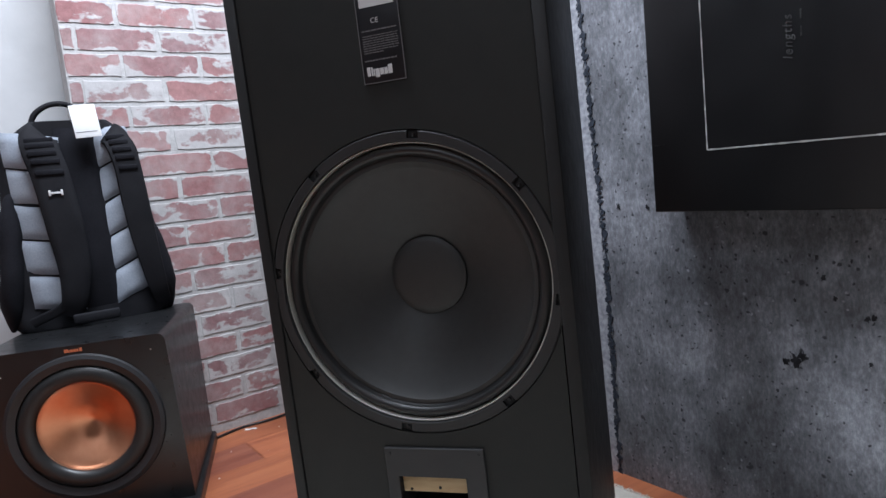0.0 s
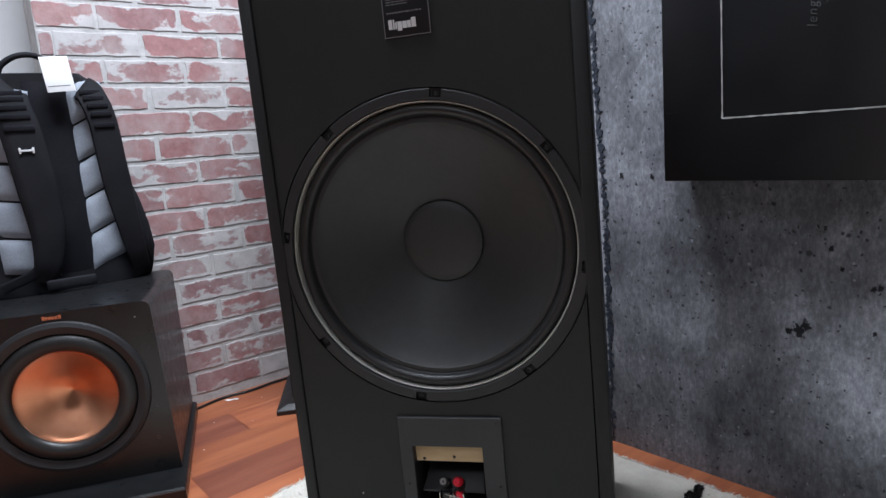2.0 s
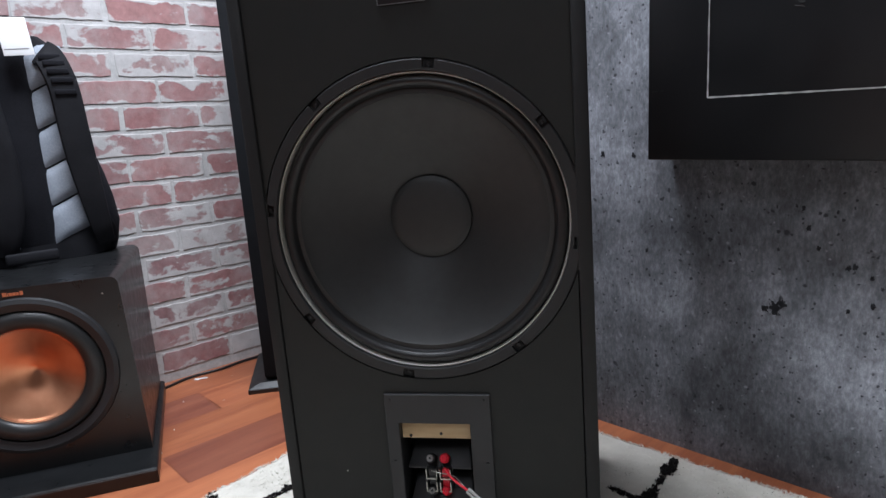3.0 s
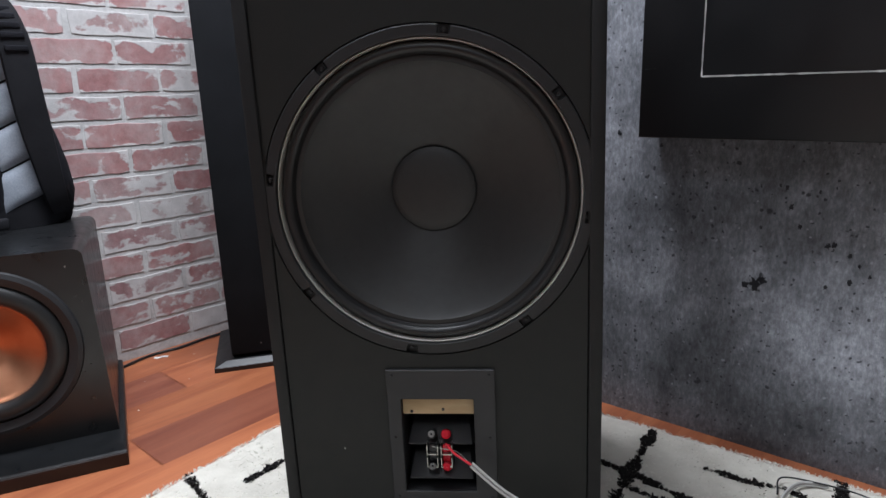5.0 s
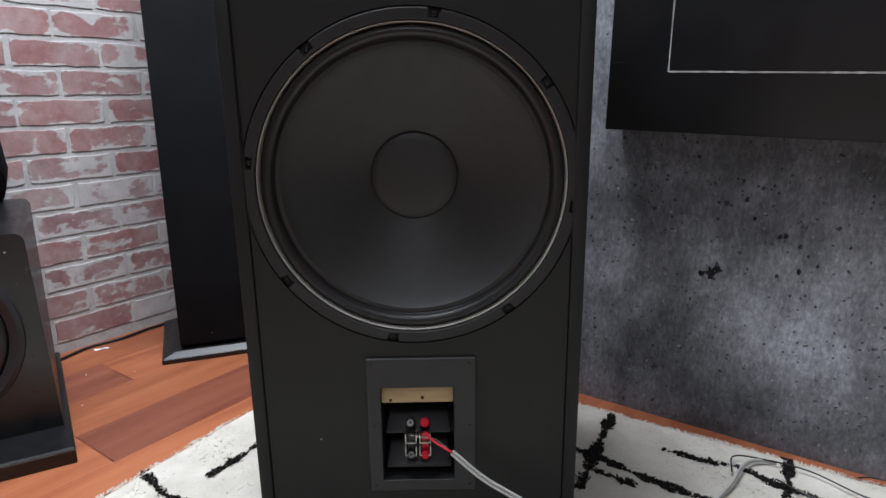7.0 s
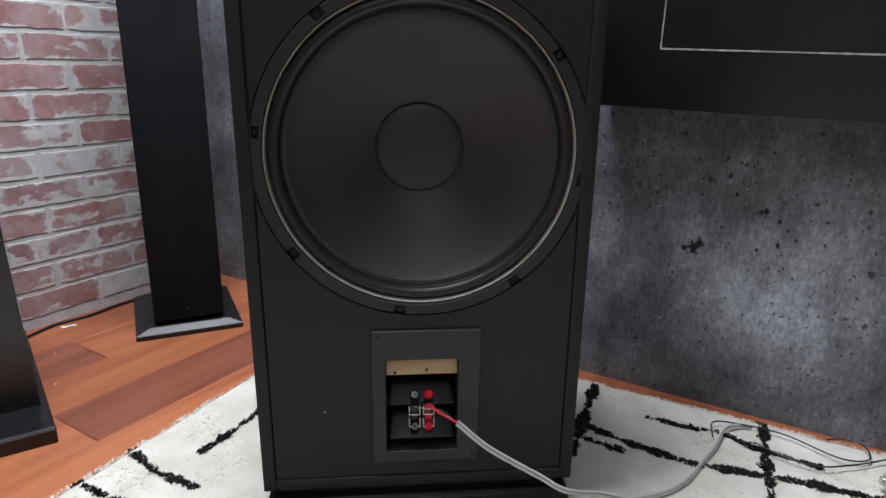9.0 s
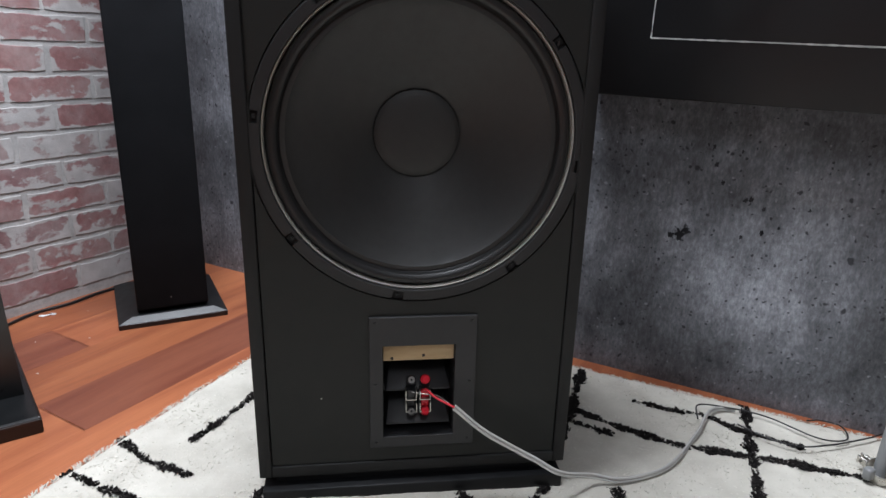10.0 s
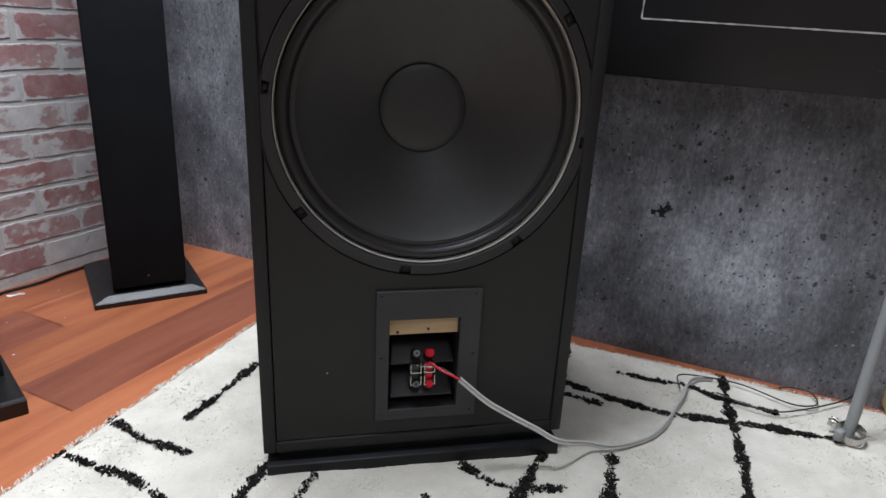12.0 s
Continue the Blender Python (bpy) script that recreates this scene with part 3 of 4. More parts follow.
    # type label
    lab = part("label_plate", box(-0.0220, 0.0325, 0.0005, 0.0022, 0.7245, 0.872, 0.0004), STICKER, sp, "black printed type label with pale lines")
    lab.matrix_basis = pose(0, 0, 0, 0, 0.0, 0)

    def bar(xa, xb, za, zb, mat, name="print_bar"):
        part(name, box(xa, xb, 0.0000, 0.0007, za, zb), mat, lab)

    edge = bmesh.new()
    for b in ((-0.0222, -0.0214, -0.0001, 0.0008, 0.7245, 0.872), (0.0317, 0.0325, -0.0001, 0.0008, 0.7245, 0.872), (-0.0214, 0.0317, -0.0001, 0.0008, 0.7245, 0.7252)):
        box(*b, bm=edge)
    part("border", edge, DIMINK, lab)
    mark = [(-0.0165, 0.0042), (-0.0112, 0.0018), (-0.0085, 0.0018), (-0.0058, 0.0052), (0.0002, 0.0048), (0.0058, 0.0042), (0.0108, 0.0052)]
    for k, (x, w) in enumerate(mark):
        bar(x, x + w, 0.7335 if k != 3 else 0.7312, 0.7440 if k in (0, 1, 6) else 0.7412, INK, "brand_mark")
    rnd = random.Random(3)
    x = -0.0175
    while x < 0.022:
        w = rnd.uniform(0.001, 0.004)
        bar(x, min(x + w, 0.024), 0.7505, 0.7522, DIMINK)
        x += w + 0.0012
    for row in range(8):
        z = 0.760 + row * 0.0028
        x = -0.0175
        while x < 0.026:
            w = rnd.uniform(0.002, 0.006)
            bar(x, min(x + w, 0.028), z, z + 0.0010, DIMINK)
            x += w + 0.001
            if row == 0 and x > 0.005:
                break
    x = -0.0175
    while x < 0.024:
        w = rnd.uniform(0.002, 0.007)
        bar(x, min(x + w, 0.027), 0.7855, 0.7870, DIMINK)
        x += w + 0.001
    bar(-0.017, 0.027, 0.8135, 0.826, INK)
    ce = bpy.data.curves.new("approval_mark", "FONT")
    ce.body, ce.size, ce.extrude, ce.align_x = "CE", 0.0085, 0.0001, "CENTER"
    ce.materials.append(INK)
    txt = new("approval_mark", ce)
    txt.parent = lab
    txt.matrix_basis = pose(0.0005, -0.0002, 0.7945, 90, 0, 0)
    dot = lathe([(0, 0.0008), (0.0009, 0.0006), (0.0011, 0)], 10)
    bmesh.ops.translate(dot, vec=(-0.121, 0.002, 0.151), verts=dot.verts)
    part("pin", dot, STEEL, sp)
    return sp


loudspeaker()


# ---------------------------------------------------------------- the black board hung on the concrete wall
def hung_board():
    left, low, high, right = S0 - 0.172, 0.515, 1.25, S0 + 0.95
    face = -0.075
    m = frame_matrix(CORNER, U, Vector((0.7809, 0.6247, 0)))
    hb = thing("wall_panel", m, "matt black panel box on the wall with a white chalk outline", "panel")
    bm = box(left, right, face, -0.004, low, high, 0.002)
    part("board", bm, TVBLACK, hb)
    for z in (0.7, 1.05):
        part("batten", box(left + 0.2, right - 0.2, -0.006, 0.001, z, z + 0.05), TVBLACK, hb)

    def line(ua, za, ub, zb, w, mat, seed, name="chalk_line"):
        rnd = random.Random(seed)
        a, b = Vector((ua, za)), Vector((ub, zb))
        n = max(int((b - a).length / 0.006), 2)
        side = Vector((-(b - a).y, (b - a).x)).normalized()
        bm = bmesh.new()
        pts = []
        for i in range(n + 1):
            q = a.lerp(b, i / n)
            k = w * rnd.uniform(0.6, 1.2) / 2
            pts.append([bm.verts.new((q.x + s * side.x * k, face - 0.0006, q.y + s * side.y * k)) for s in (-1, 1)])
        for p, q in zip(pts, pts[1:]):
            bm.faces.new((p[0], p[1], q[1], q[0]))
        bmesh.ops.solidify(bm, geom=bm.faces[:], thickness=0.0005)
        part(name, bm, mat, hb)

    line(S0 - 0.080, 0.6045, S0 + 0.83, 0.5985, 0.0026, CHALK, 1)
    line(S0 - 0.080, 0.6045, S0 - 0.083, 1.18, 0.0022, CHALK, 2)
    line(S0 - 0.166, 0.618, S0 - 0.148, 0.6185, 0.0016, FAINTCHALK, 3)
    line(S0 + 0.255, 0.553, S0 + 0.275, 0.553, 0.0014, FAINTCHALK, 4)
    for k, (body, dx) in enumerate((("lengths", 0.0), )):
        cu = bpy.data.curves.new("chalk_writing", "FONT")
        cu.body, cu.size, cu.extrude, cu.shear, cu.space_character = body, 0.017, 0.0002, 0.25, 1.15
        cu.materials.append(FAINTCHALK)
        ob = new("chalk_writing", cu)
        ob.parent = hb
        ob.matrix_basis = pose(S0 + 0.041, face - 0.0004, 0.708, 90, -90, 0)
    for k in range(4):
        line(S0 + 0.041, 0.792 + k * 0.022, S0 + 0.041, 0.806 + k * 0.022, 0.005, FAINTCHALK, 20 + k, "chalk_bar")
    for k in range(7):
        line(S0 + 0.052, 0.735 + k * 0.021, S0 + 0.052, 0.747 + k * 0.021, 0.003, FAINTCHALK, 30 + k, "chalk_bar")


hung_board()


# ---------------------------------------------------------------- subwoofer
SUB = pose(-0.491, 1.11, 0.0, 0, 0, 13.5)     # the plinth's front corner beside the rug


def subwoofer():
    sw = thing("subwoofer", SUB, "black ash subwoofer with a copper cone on the wooden floor", "subwoofer")
    wide, top, front, back = 0.34, 0.360, 0.085, 0.425
    xr = -0.024
    xl = xr - wide
    body = box(xl, xr, front, back, 0.026, top, 0.0)
    for v in body.verts:
        if v.co.x > xr - 1e-4:
            v.co.x += (0.010 if v.co.y < 0.2 else -0.002) if v.co.z < 0.1 else -0.003     # the side splays a little towards the plinth
    ridge = [e for e in body.edges if all(abs(v.co.z - top) < 1e-4 for v in e.verts) and abs(e.verts[0].co.x - e.verts[1].co.x) < 1e-4]
    bmesh.ops.bevel(body, geom=ridge, offset=0.014, segments=5, profile=0.5, affect="EDGES")
    cx, cz = xl + wide / 2 + 0.008, 0.202
    face = [f for f in body.faces if all(abs(v.co.y - front) < 1e-5 for v in f.verts)]
    rim = list({e for f in face for e in f.edges})
    bmesh.ops.delete(body, geom=face, context="FACES_ONLY")
    hole = [body.verts.new((cx + 0.1195 * math.cos(2 * math.pi * k / 48), front, cz + 0.1195 * math.sin(2 * math.pi * k / 48))) for k in range(48)]
    rim += [body.edges.new((hole[k], hole[(k + 1) % 48])) for k in range(48)]
    bmesh.ops.triangle_fill(body, edges=rim, use_beauty=True)
    bmesh.ops.recalc_face_normals(body, faces=body.faces)
    part("cabinet", smooth(body, 40), ASH, sw)
    plinth = bmesh.new()
    lower = [(xl - 0.022, 0.0), (0.0, 0.0), (-0.018, 0.435), (xl - 0.022, 0.435)]
    upper = [(xl - 0.020, 0.003), (-0.003, 0.003), (-0.021, 0.432), (xl - 0.020, 0.432)]
    rings = [[plinth.verts.new((x, y, z)) for x, y in loop] for loop, z in ((lower, 0.0), (lower, 0.024), (upper, 0.027))]
    for a, b in zip(rings, rings[1:]):
        for k in range(4):
            plinth.faces.new((a[k], a[(k + 1) % 4], b[(k + 1) % 4], b[k]))
    plinth.faces.new(rings[0][::-1])
    plinth.faces.new(rings[-1])
    bmesh.ops.recalc_face_normals(plinth, faces=plinth.faces)
    bmesh.ops.bevel(plinth, geom=plinth.edges[:], offset=0.0012, segments=2, affect="EDGES")
    part("plinth", smooth(plinth, 25), PLINTH, sw, "semi-gloss black plinth")
    ring = part("trim_ring", lathe([(0.1185, -0.002), (0.1190, 0.004), (0.132, 0.0085), (0.139, 0.006), (0.141, 0.0)], 96), SHEETP, sw, "black trim ring")
    ring.matrix_basis = pose(cx, front, cz)
    roll = [(0.1190, -0.001)] + [(0.1020 + 0.0160 * math.cos(radians(a)), -0.002 + 0.0125 * math.sin(radians(a))) for a in range(0, 181, 15)] + [(0.0845, -0.002)]
    part("surround", lathe(roll, 96), RUBBER, ring, "black rubber surround")
    cone = [(0.086, -0.001), (0.084, -0.003)] + [(0.084 * (1 - k / 14), -0.003 - 0.046 * (k / 14) * (1 - 0.35 * max(0, k / 14 - 0.6))) for k in range(1, 15)]
    part("cone", lathe(cone, 128), COPPER, ring, "spun copper cone")
    for k, (x, w, h) in enumerate(((-0.016, 0.004, 0.0065), (-0.0115, 0.0016, 0.0065), (-0.009, 0.0016, 0.005), (-0.0065, 0.0048, 0.005), (-0.001, 0.0045, 0.005), (0.0045, 0.0035, 0.005), (0.0095, 0.0048, 0.0065))):
        part("brand_mark", box(cx + x, cx + x + w, front - 0.0008, front + 0.001, 0.3475, 0.3475 + h), COPPERINK, sw)
    led = lathe([(0, 0.001), (0.0012, 0.0008), (0.0016, 0)], 10)
    bmesh.ops.translate(led, vec=(cx - 0.128, front, 0.318), verts=led.verts)
    part("indicator", led, INK, sw)
    pin = lathe([(0, 0.001), (0.0012, 0.0008), (0.0016, 0)], 10)
    bmesh.ops.translate(pin, vec=(xr - 0.03, front, 0.332), verts=pin.verts)
    part("pin", pin, STEEL, sw)


subwoofer()


# ---------------------------------------------------------------- tower loudspeaker in the corner
def tower():
    tw = thing("tower_loudspeaker", pose(-0.402, 1.452, 0.0, 0, 0, 4.5), "slim black tower loudspeaker with a cloth front on a sloping plinth", "loudspeaker")
    x0, x1, y0, y1 = 0.038, 0.178, 0.020, 0.225
    lean = Matrix(((1, 0, -0.009, 0), (0, 1, 0.012, 0), (0, 0, 1, 0), (0, 0, 0, 1)))
    for name, bm, mat, label in (("cabinet", box(x0, x1, y0 + 0.012, y1, 0.022, 1.02, 0.003), SATIN, ""), ("grille", box(x0 + 0.0005, x1 - 0.0005, y0, y0 + 0.012, 0.030, 1.015, 0.003), GRILLE, "black cloth grille")):
        for v in bm.verts:                     # the cabinet narrows towards its back
            if v.co.y > 0.1:
                v.co.x += 0.022 if v.co.x < 0.1 else -0.022
        bmesh.ops.transform(bm, matrix=lean, verts=bm.verts)
        part(name, bm, mat, tw, label)
    bm = bmesh.new()
    lower = rect(0.0, 0.213, 0.0, 0.245)
    upper = rect(0.027, 0.186, 0.016, 0.232)
    rings = [[bm.verts.new((x, y, z)) for x, y in loop] for loop, z in ((lower, 0.0), (lower, 0.011), (upper, 0.021))]
    for a, b in zip(rings, rings[1:]):
        for k in range(4):
            bm.faces.new((a[k], a[(k + 1) % 4], b[(k + 1) % 4], b[k]))
    bm.faces.new(rings[0][::-1])
    bm.faces.new(rings[-1])
    bmesh.ops.recalc_face_normals(bm, faces=bm.faces)
    bmesh.ops.bevel(bm, geom=bm.edges[:], offset=0.0008, segments=2, affect="EDGES")
    part("plinth", smooth(bm, 25), PLINTH, tw, "glossy black bevelled plinth")
    pin = lathe([(0, 0.0012), (0.0011, 0.001), (0.0014, 0)], 10)
    bmesh.ops.translate(pin, vec=((x0 + x1) / 2 - 0.004, y0, 0.052), verts=pin.verts)
    part("pin", pin, STEEL, tw)


tower()


# ---------------------------------------------------------------- backpack
def backpack():
    bp = thing("backpack", pose(-0.752, 1.371, 0.3605, 0, 0, 33), "black and grey backpack with padded straps and a white tag", "backpack")
    high = 0.440

    def half(z):                              # half width of the bag at a height
        k = z / high
        return 0.147 * (1 - 0.20 * k) * (1 - max(0, (k - 0.80) / 0.20) ** 2.5 * 0.42) * (1 - max(0, (0.06 - k) / 0.06) ** 2 * 0.10)

    def lean(z):
        return 0.012 * z / high

    def deep(z):
        k = z / high
        return 0.095 * (1 - 0.25 * k) * (1 - max(0, (k - 0.8) / 0.2) ** 2 * 0.4)

    bm = bmesh.new()
    rings, seg = [], 48
    for i in range(29):
        z = high * i / 28
        a, d, y = half(z), deep(z), lean(z)
        ring = []
        for k in range(seg):
            t = 2 * math.pi * k / seg
            c, s = math.cos(t), math.sin(t)
            x = a * math.copysign(abs(c) ** 0.62, c) * (1.2 if c < 0 else 1.0)
            yy = y + d / 2 - d / 2 * math.copysign(abs(s) ** 0.62, s)
            pucker = 0.004 * noise.noise(Vector((x * 18, yy * 18, z * 14)))
            ring.append(bm.verts.new((x + pucker, yy + pucker, z)))
        rings.append(ring)
    for a, b in zip(rings, rings[1:]):
        for k in range(seg):
            bm.faces.new((a[k], a[(k + 1) % seg], b[(k + 1) % seg], b[k]))
    bm.faces.new(rings[0][::-1])
    bm.faces.new(rings[-1])
    bmesh.ops.recalc_face_normals(bm, faces=bm.faces)
    part("bag", smooth(bm, 70), BAGBLACK, bp, "black nylon bag body")

    def skin(x, z, off):
        """A point on the padded face."""
        a = max(half(z), 1e-3) * (1.2 if x < 0 else 1.0)
        c = min(abs(x) / a, 0.995)
        s = (1 - c ** (1 / 0.31)) ** 0.31 if c < 1 else 0
        d = deep(z)
        return Vector((x, lean(z) + d / 2 - d / 2 * s - off, z))

    def cushion(x_in, x_out, za, zb, slope, thick):
        """A stitched pad on the face, between two edges given as functions of the height."""
        b2 = bmesh.new()
        n, m = 10, 8
        grid = []
        for i in range(n + 1):
            row = []
            for j in range(m + 1):
                f, h = j / m, i / n
                z = za + (zb - za) * h
                xi, xo = x_in(z), x_out(z)
                x = xi + (xo - xi) * f
                z2 = min(max(z + slope * f, 0.012), high * 0.965)
                puff = thick * (1 - (2 * h - 1) ** 4) * (1 - (2 * f - 1) ** 6)
                row.append(b2.verts.new(skin(x, z2, 0.0005 + puff)))
            grid.append(row)
        for i in range(n):
            for j in range(m):
                b2.faces.new((grid[i][j], grid[i][j + 1], grid[i + 1][j + 1], grid[i + 1][j]))
        bmesh.ops.recalc_face_normals(b2, faces=b2.faces)
        bmesh.ops.solidify(b2, geom=b2.faces[:], thickness=0.003)
        return smooth(b2, 60)

    for sgn in (-1, 1):
        edges = [0.03, 0.105, 0.180, 0.255, 0.330, 0.405]
        for a, b in zip(edges, edges[1:]):
            pad = cushion(lambda z, s=sgn: s * 0.030, lambda z, s=sgn: s * (half(z) - 0.016 if s > 0 else 0.124 + 0.03 * z), a + 0.002, b - 0.002, 0.042 if sgn > 0 else 0.018, 0.008)
            part("back_pad", pad, BAGGREY, bp, "grey padded mesh panel")
    spine = cushion(lambda z: -0.040, lambda z: 0.038, 0.035, 0.428, 0.0, 0.012)
    part("spine_pad", spine, BAGMESH, bp, "black mesh spine panel")

    for sgn in (-1, 1):
        zs = [0.406, 0.398, 0.370, 0.33, 0.26, 0.19, 0.12, 0.06, 0.025]
        xs = [0.066, 0.074, 0.083, 0.090, 0.094, 0.100, 0.108, 0.116, 0.124] if sgn > 0 else [0.062, 0.068, 0.066, 0.058, 0.050, 0.044, 0.042, 0.050, 0.064]
        offs = [0.008, 0.020, 0.030, 0.034, 0.034, 0.030, 0.026, 0.020, 0.010]
        path = spline([skin(sgn * x, z, o) for x, z, o in zip(xs, zs, offs)], 8)
        strap = sweep(path, ribbon(0.070 if sgn < 0 else 0.054, 0.014), (0, -1, 0), taper=lambda f: 1.0 if f < 0.6 else 1.0 - (f - 0.6) * 1.0)
        sp = part("shoulder_strap", strap, BAGBLACK, bp, "padded black shoulder strap")
        for k in range(5):
            c = path[8 + k * 4]
            rib_half = 0.026 if sgn < 0 else 0.019
            q = box(-rib_half, rib_half, -0.002, 0.002, -0.0055, 0.0055, 0.0018)
            bmesh.ops.translate(q, vec=c + Vector((0, -0.0095, 0)), verts=q.verts)
            part("rib", q, BAGMESH, sp)
        web = sweep(spline([skin(sgn * xs[-2], 0.10, 0.03), skin(sgn * (xs[-2] + 0.02), 0.05, 0.02), skin(sgn * 0.135, 0.02, 0.006)], 8), ribbon(0.02, 0.002), (0, -1, 0))
        part("webbing", web, BAGBLACK, sp)
        if sgn < 0:
            c = path[29]
            for bx in ((-0.013, -0.009, -0.006, 0.006), (0.009, 0.013, -0.006, 0.006), (-0.011, 0.011, -0.002, 0.002)):
                q = box(bx[0], bx[1], -0.0009, 0.0009, bx[2], bx[3], 0.0004)
                bmesh.ops.translate(q, vec=c + Vector((0, -0.0105, 0)), verts=q.verts)
                part("brand_mark", q, INK, sp)
    handle = sweep(spline([(-0.080, 0.040, 0.424), (-0.066, 0.036, 0.458), (-0.032, 0.032, 0.477), (0.005, 0.032, 0.470), (0.028, 0.034, 0.428)], 8), circle(0.0058, 10), (0, -1, 0))
    part("haul_handle", handle, BAGBLACK, bp, "rolled black carry loop")
    buckle = box(-0.06, 0.03, -0.028, -0.018, 0.006, 0.028, 0.004)
    part("strap_keeper", buckle, BAGBLACK, bp)
    for sgn in (-1, 1):
        pocket = bmesh.new()
        bmesh.ops.create_uvsphere(pocket, u_segments=24, v_segments=14, radius=1)
        bmesh.ops.transform(pocket, matrix=Matrix.Translation((0.122 if sgn > 0 else -0.152, 0.045 if sgn > 0 else 0.030, 0.112 if sgn > 0 else 0.150)) @ Matrix.Rotation(sgn * radians(-7), 4, "Y") @ Matrix.Diagonal((0.036, 0.045, 0.12, 1) if sgn > 0 else (0.026, 0.040, 0.15, 1)), verts=pocket.verts)
        for v in pocket.verts:
            v.co += v.normal * (0.006 * noise.noise(v.co * 25) + 0.003 * noise.noise(Vector((v.co.x * 20, v.co.y * 20, v.co.z * 90))))
        part("side_pocket", smooth(pocket, 80), BAGMESH, bp, "black mesh side pocket")
    tag = box(-0.025, 0.025, -0.0006, 0.0006, -0.035, 0.035, 0.0004)
    tag_ob = part("swing_tag", tag, PAPER, bp, "white cardboard swing tag")
    tag_ob.matrix_basis = pose(0.022, -0.024, 0.433, -8, -4, 4)
    part("tag_print", box(-0.022, 0.018, -0.0010, -0.0004, -0.024, -0.0225), DIMINK, tag_ob)


backpack()


# ---------------------------------------------------------------- rug
RUG = Vector((0.022, 1.423, 0.0))
RUG_E, RUG_F = Vector((0.6612, -0.7502, 0)), Vector((-0.7290, -0.6845, 0))   # along the concrete wall, along the open floor
RUG_TOP = 0.0085
MARKS = [
    [(-0.289, 0.999), (-0.239, 1.043), (-0.165, 1.119)],
    [(-0.385, 1.040), (-0.354, 0.975), (-0.301, 0.919)],
    [(-0.450, 0.984), (-0.409, 0.934), (-0.369, 0.893), (-0.330, 0.824), (-0.30, 0.76)],
    [(-0.30, 0.757), (-0.205, 0.857), (-0.165, 0.90)],
    [(-0.215, 0.760), (-0.160, 0.805)],
    [(0.260, 0.925), (0.302, 0.870), (0.342, 0.800), (0.397, 0.729), (0.489, 0.663), (0.600, 0.570)],
    [(0.416, 0.862), (0.451, 0.819), (0.498, 0.786), (0.518, 0.730), (0.572, 0.662)],
    [(0.600, 0.790), (0.506, 0.698), (0.430, 0.617), (0.348, 0.536)],
    [(0.392, 0.978), (0.324, 0.908), (0.234, 0.812)],
    [(0.032, 0.748), (0.048, 0.702), (0.076, 0.677), (0.124, 0.657)],
    [(0.160, 0.735), (0.089, 0.684), (0.040, 0.650)],
    [(0.234, 0.678), (0.165, 0.605)],
    [(0.272, 0.853), (0.310, 0.797)],
    [(-0.045, 0.715), (-0.060, 0.660)],
]


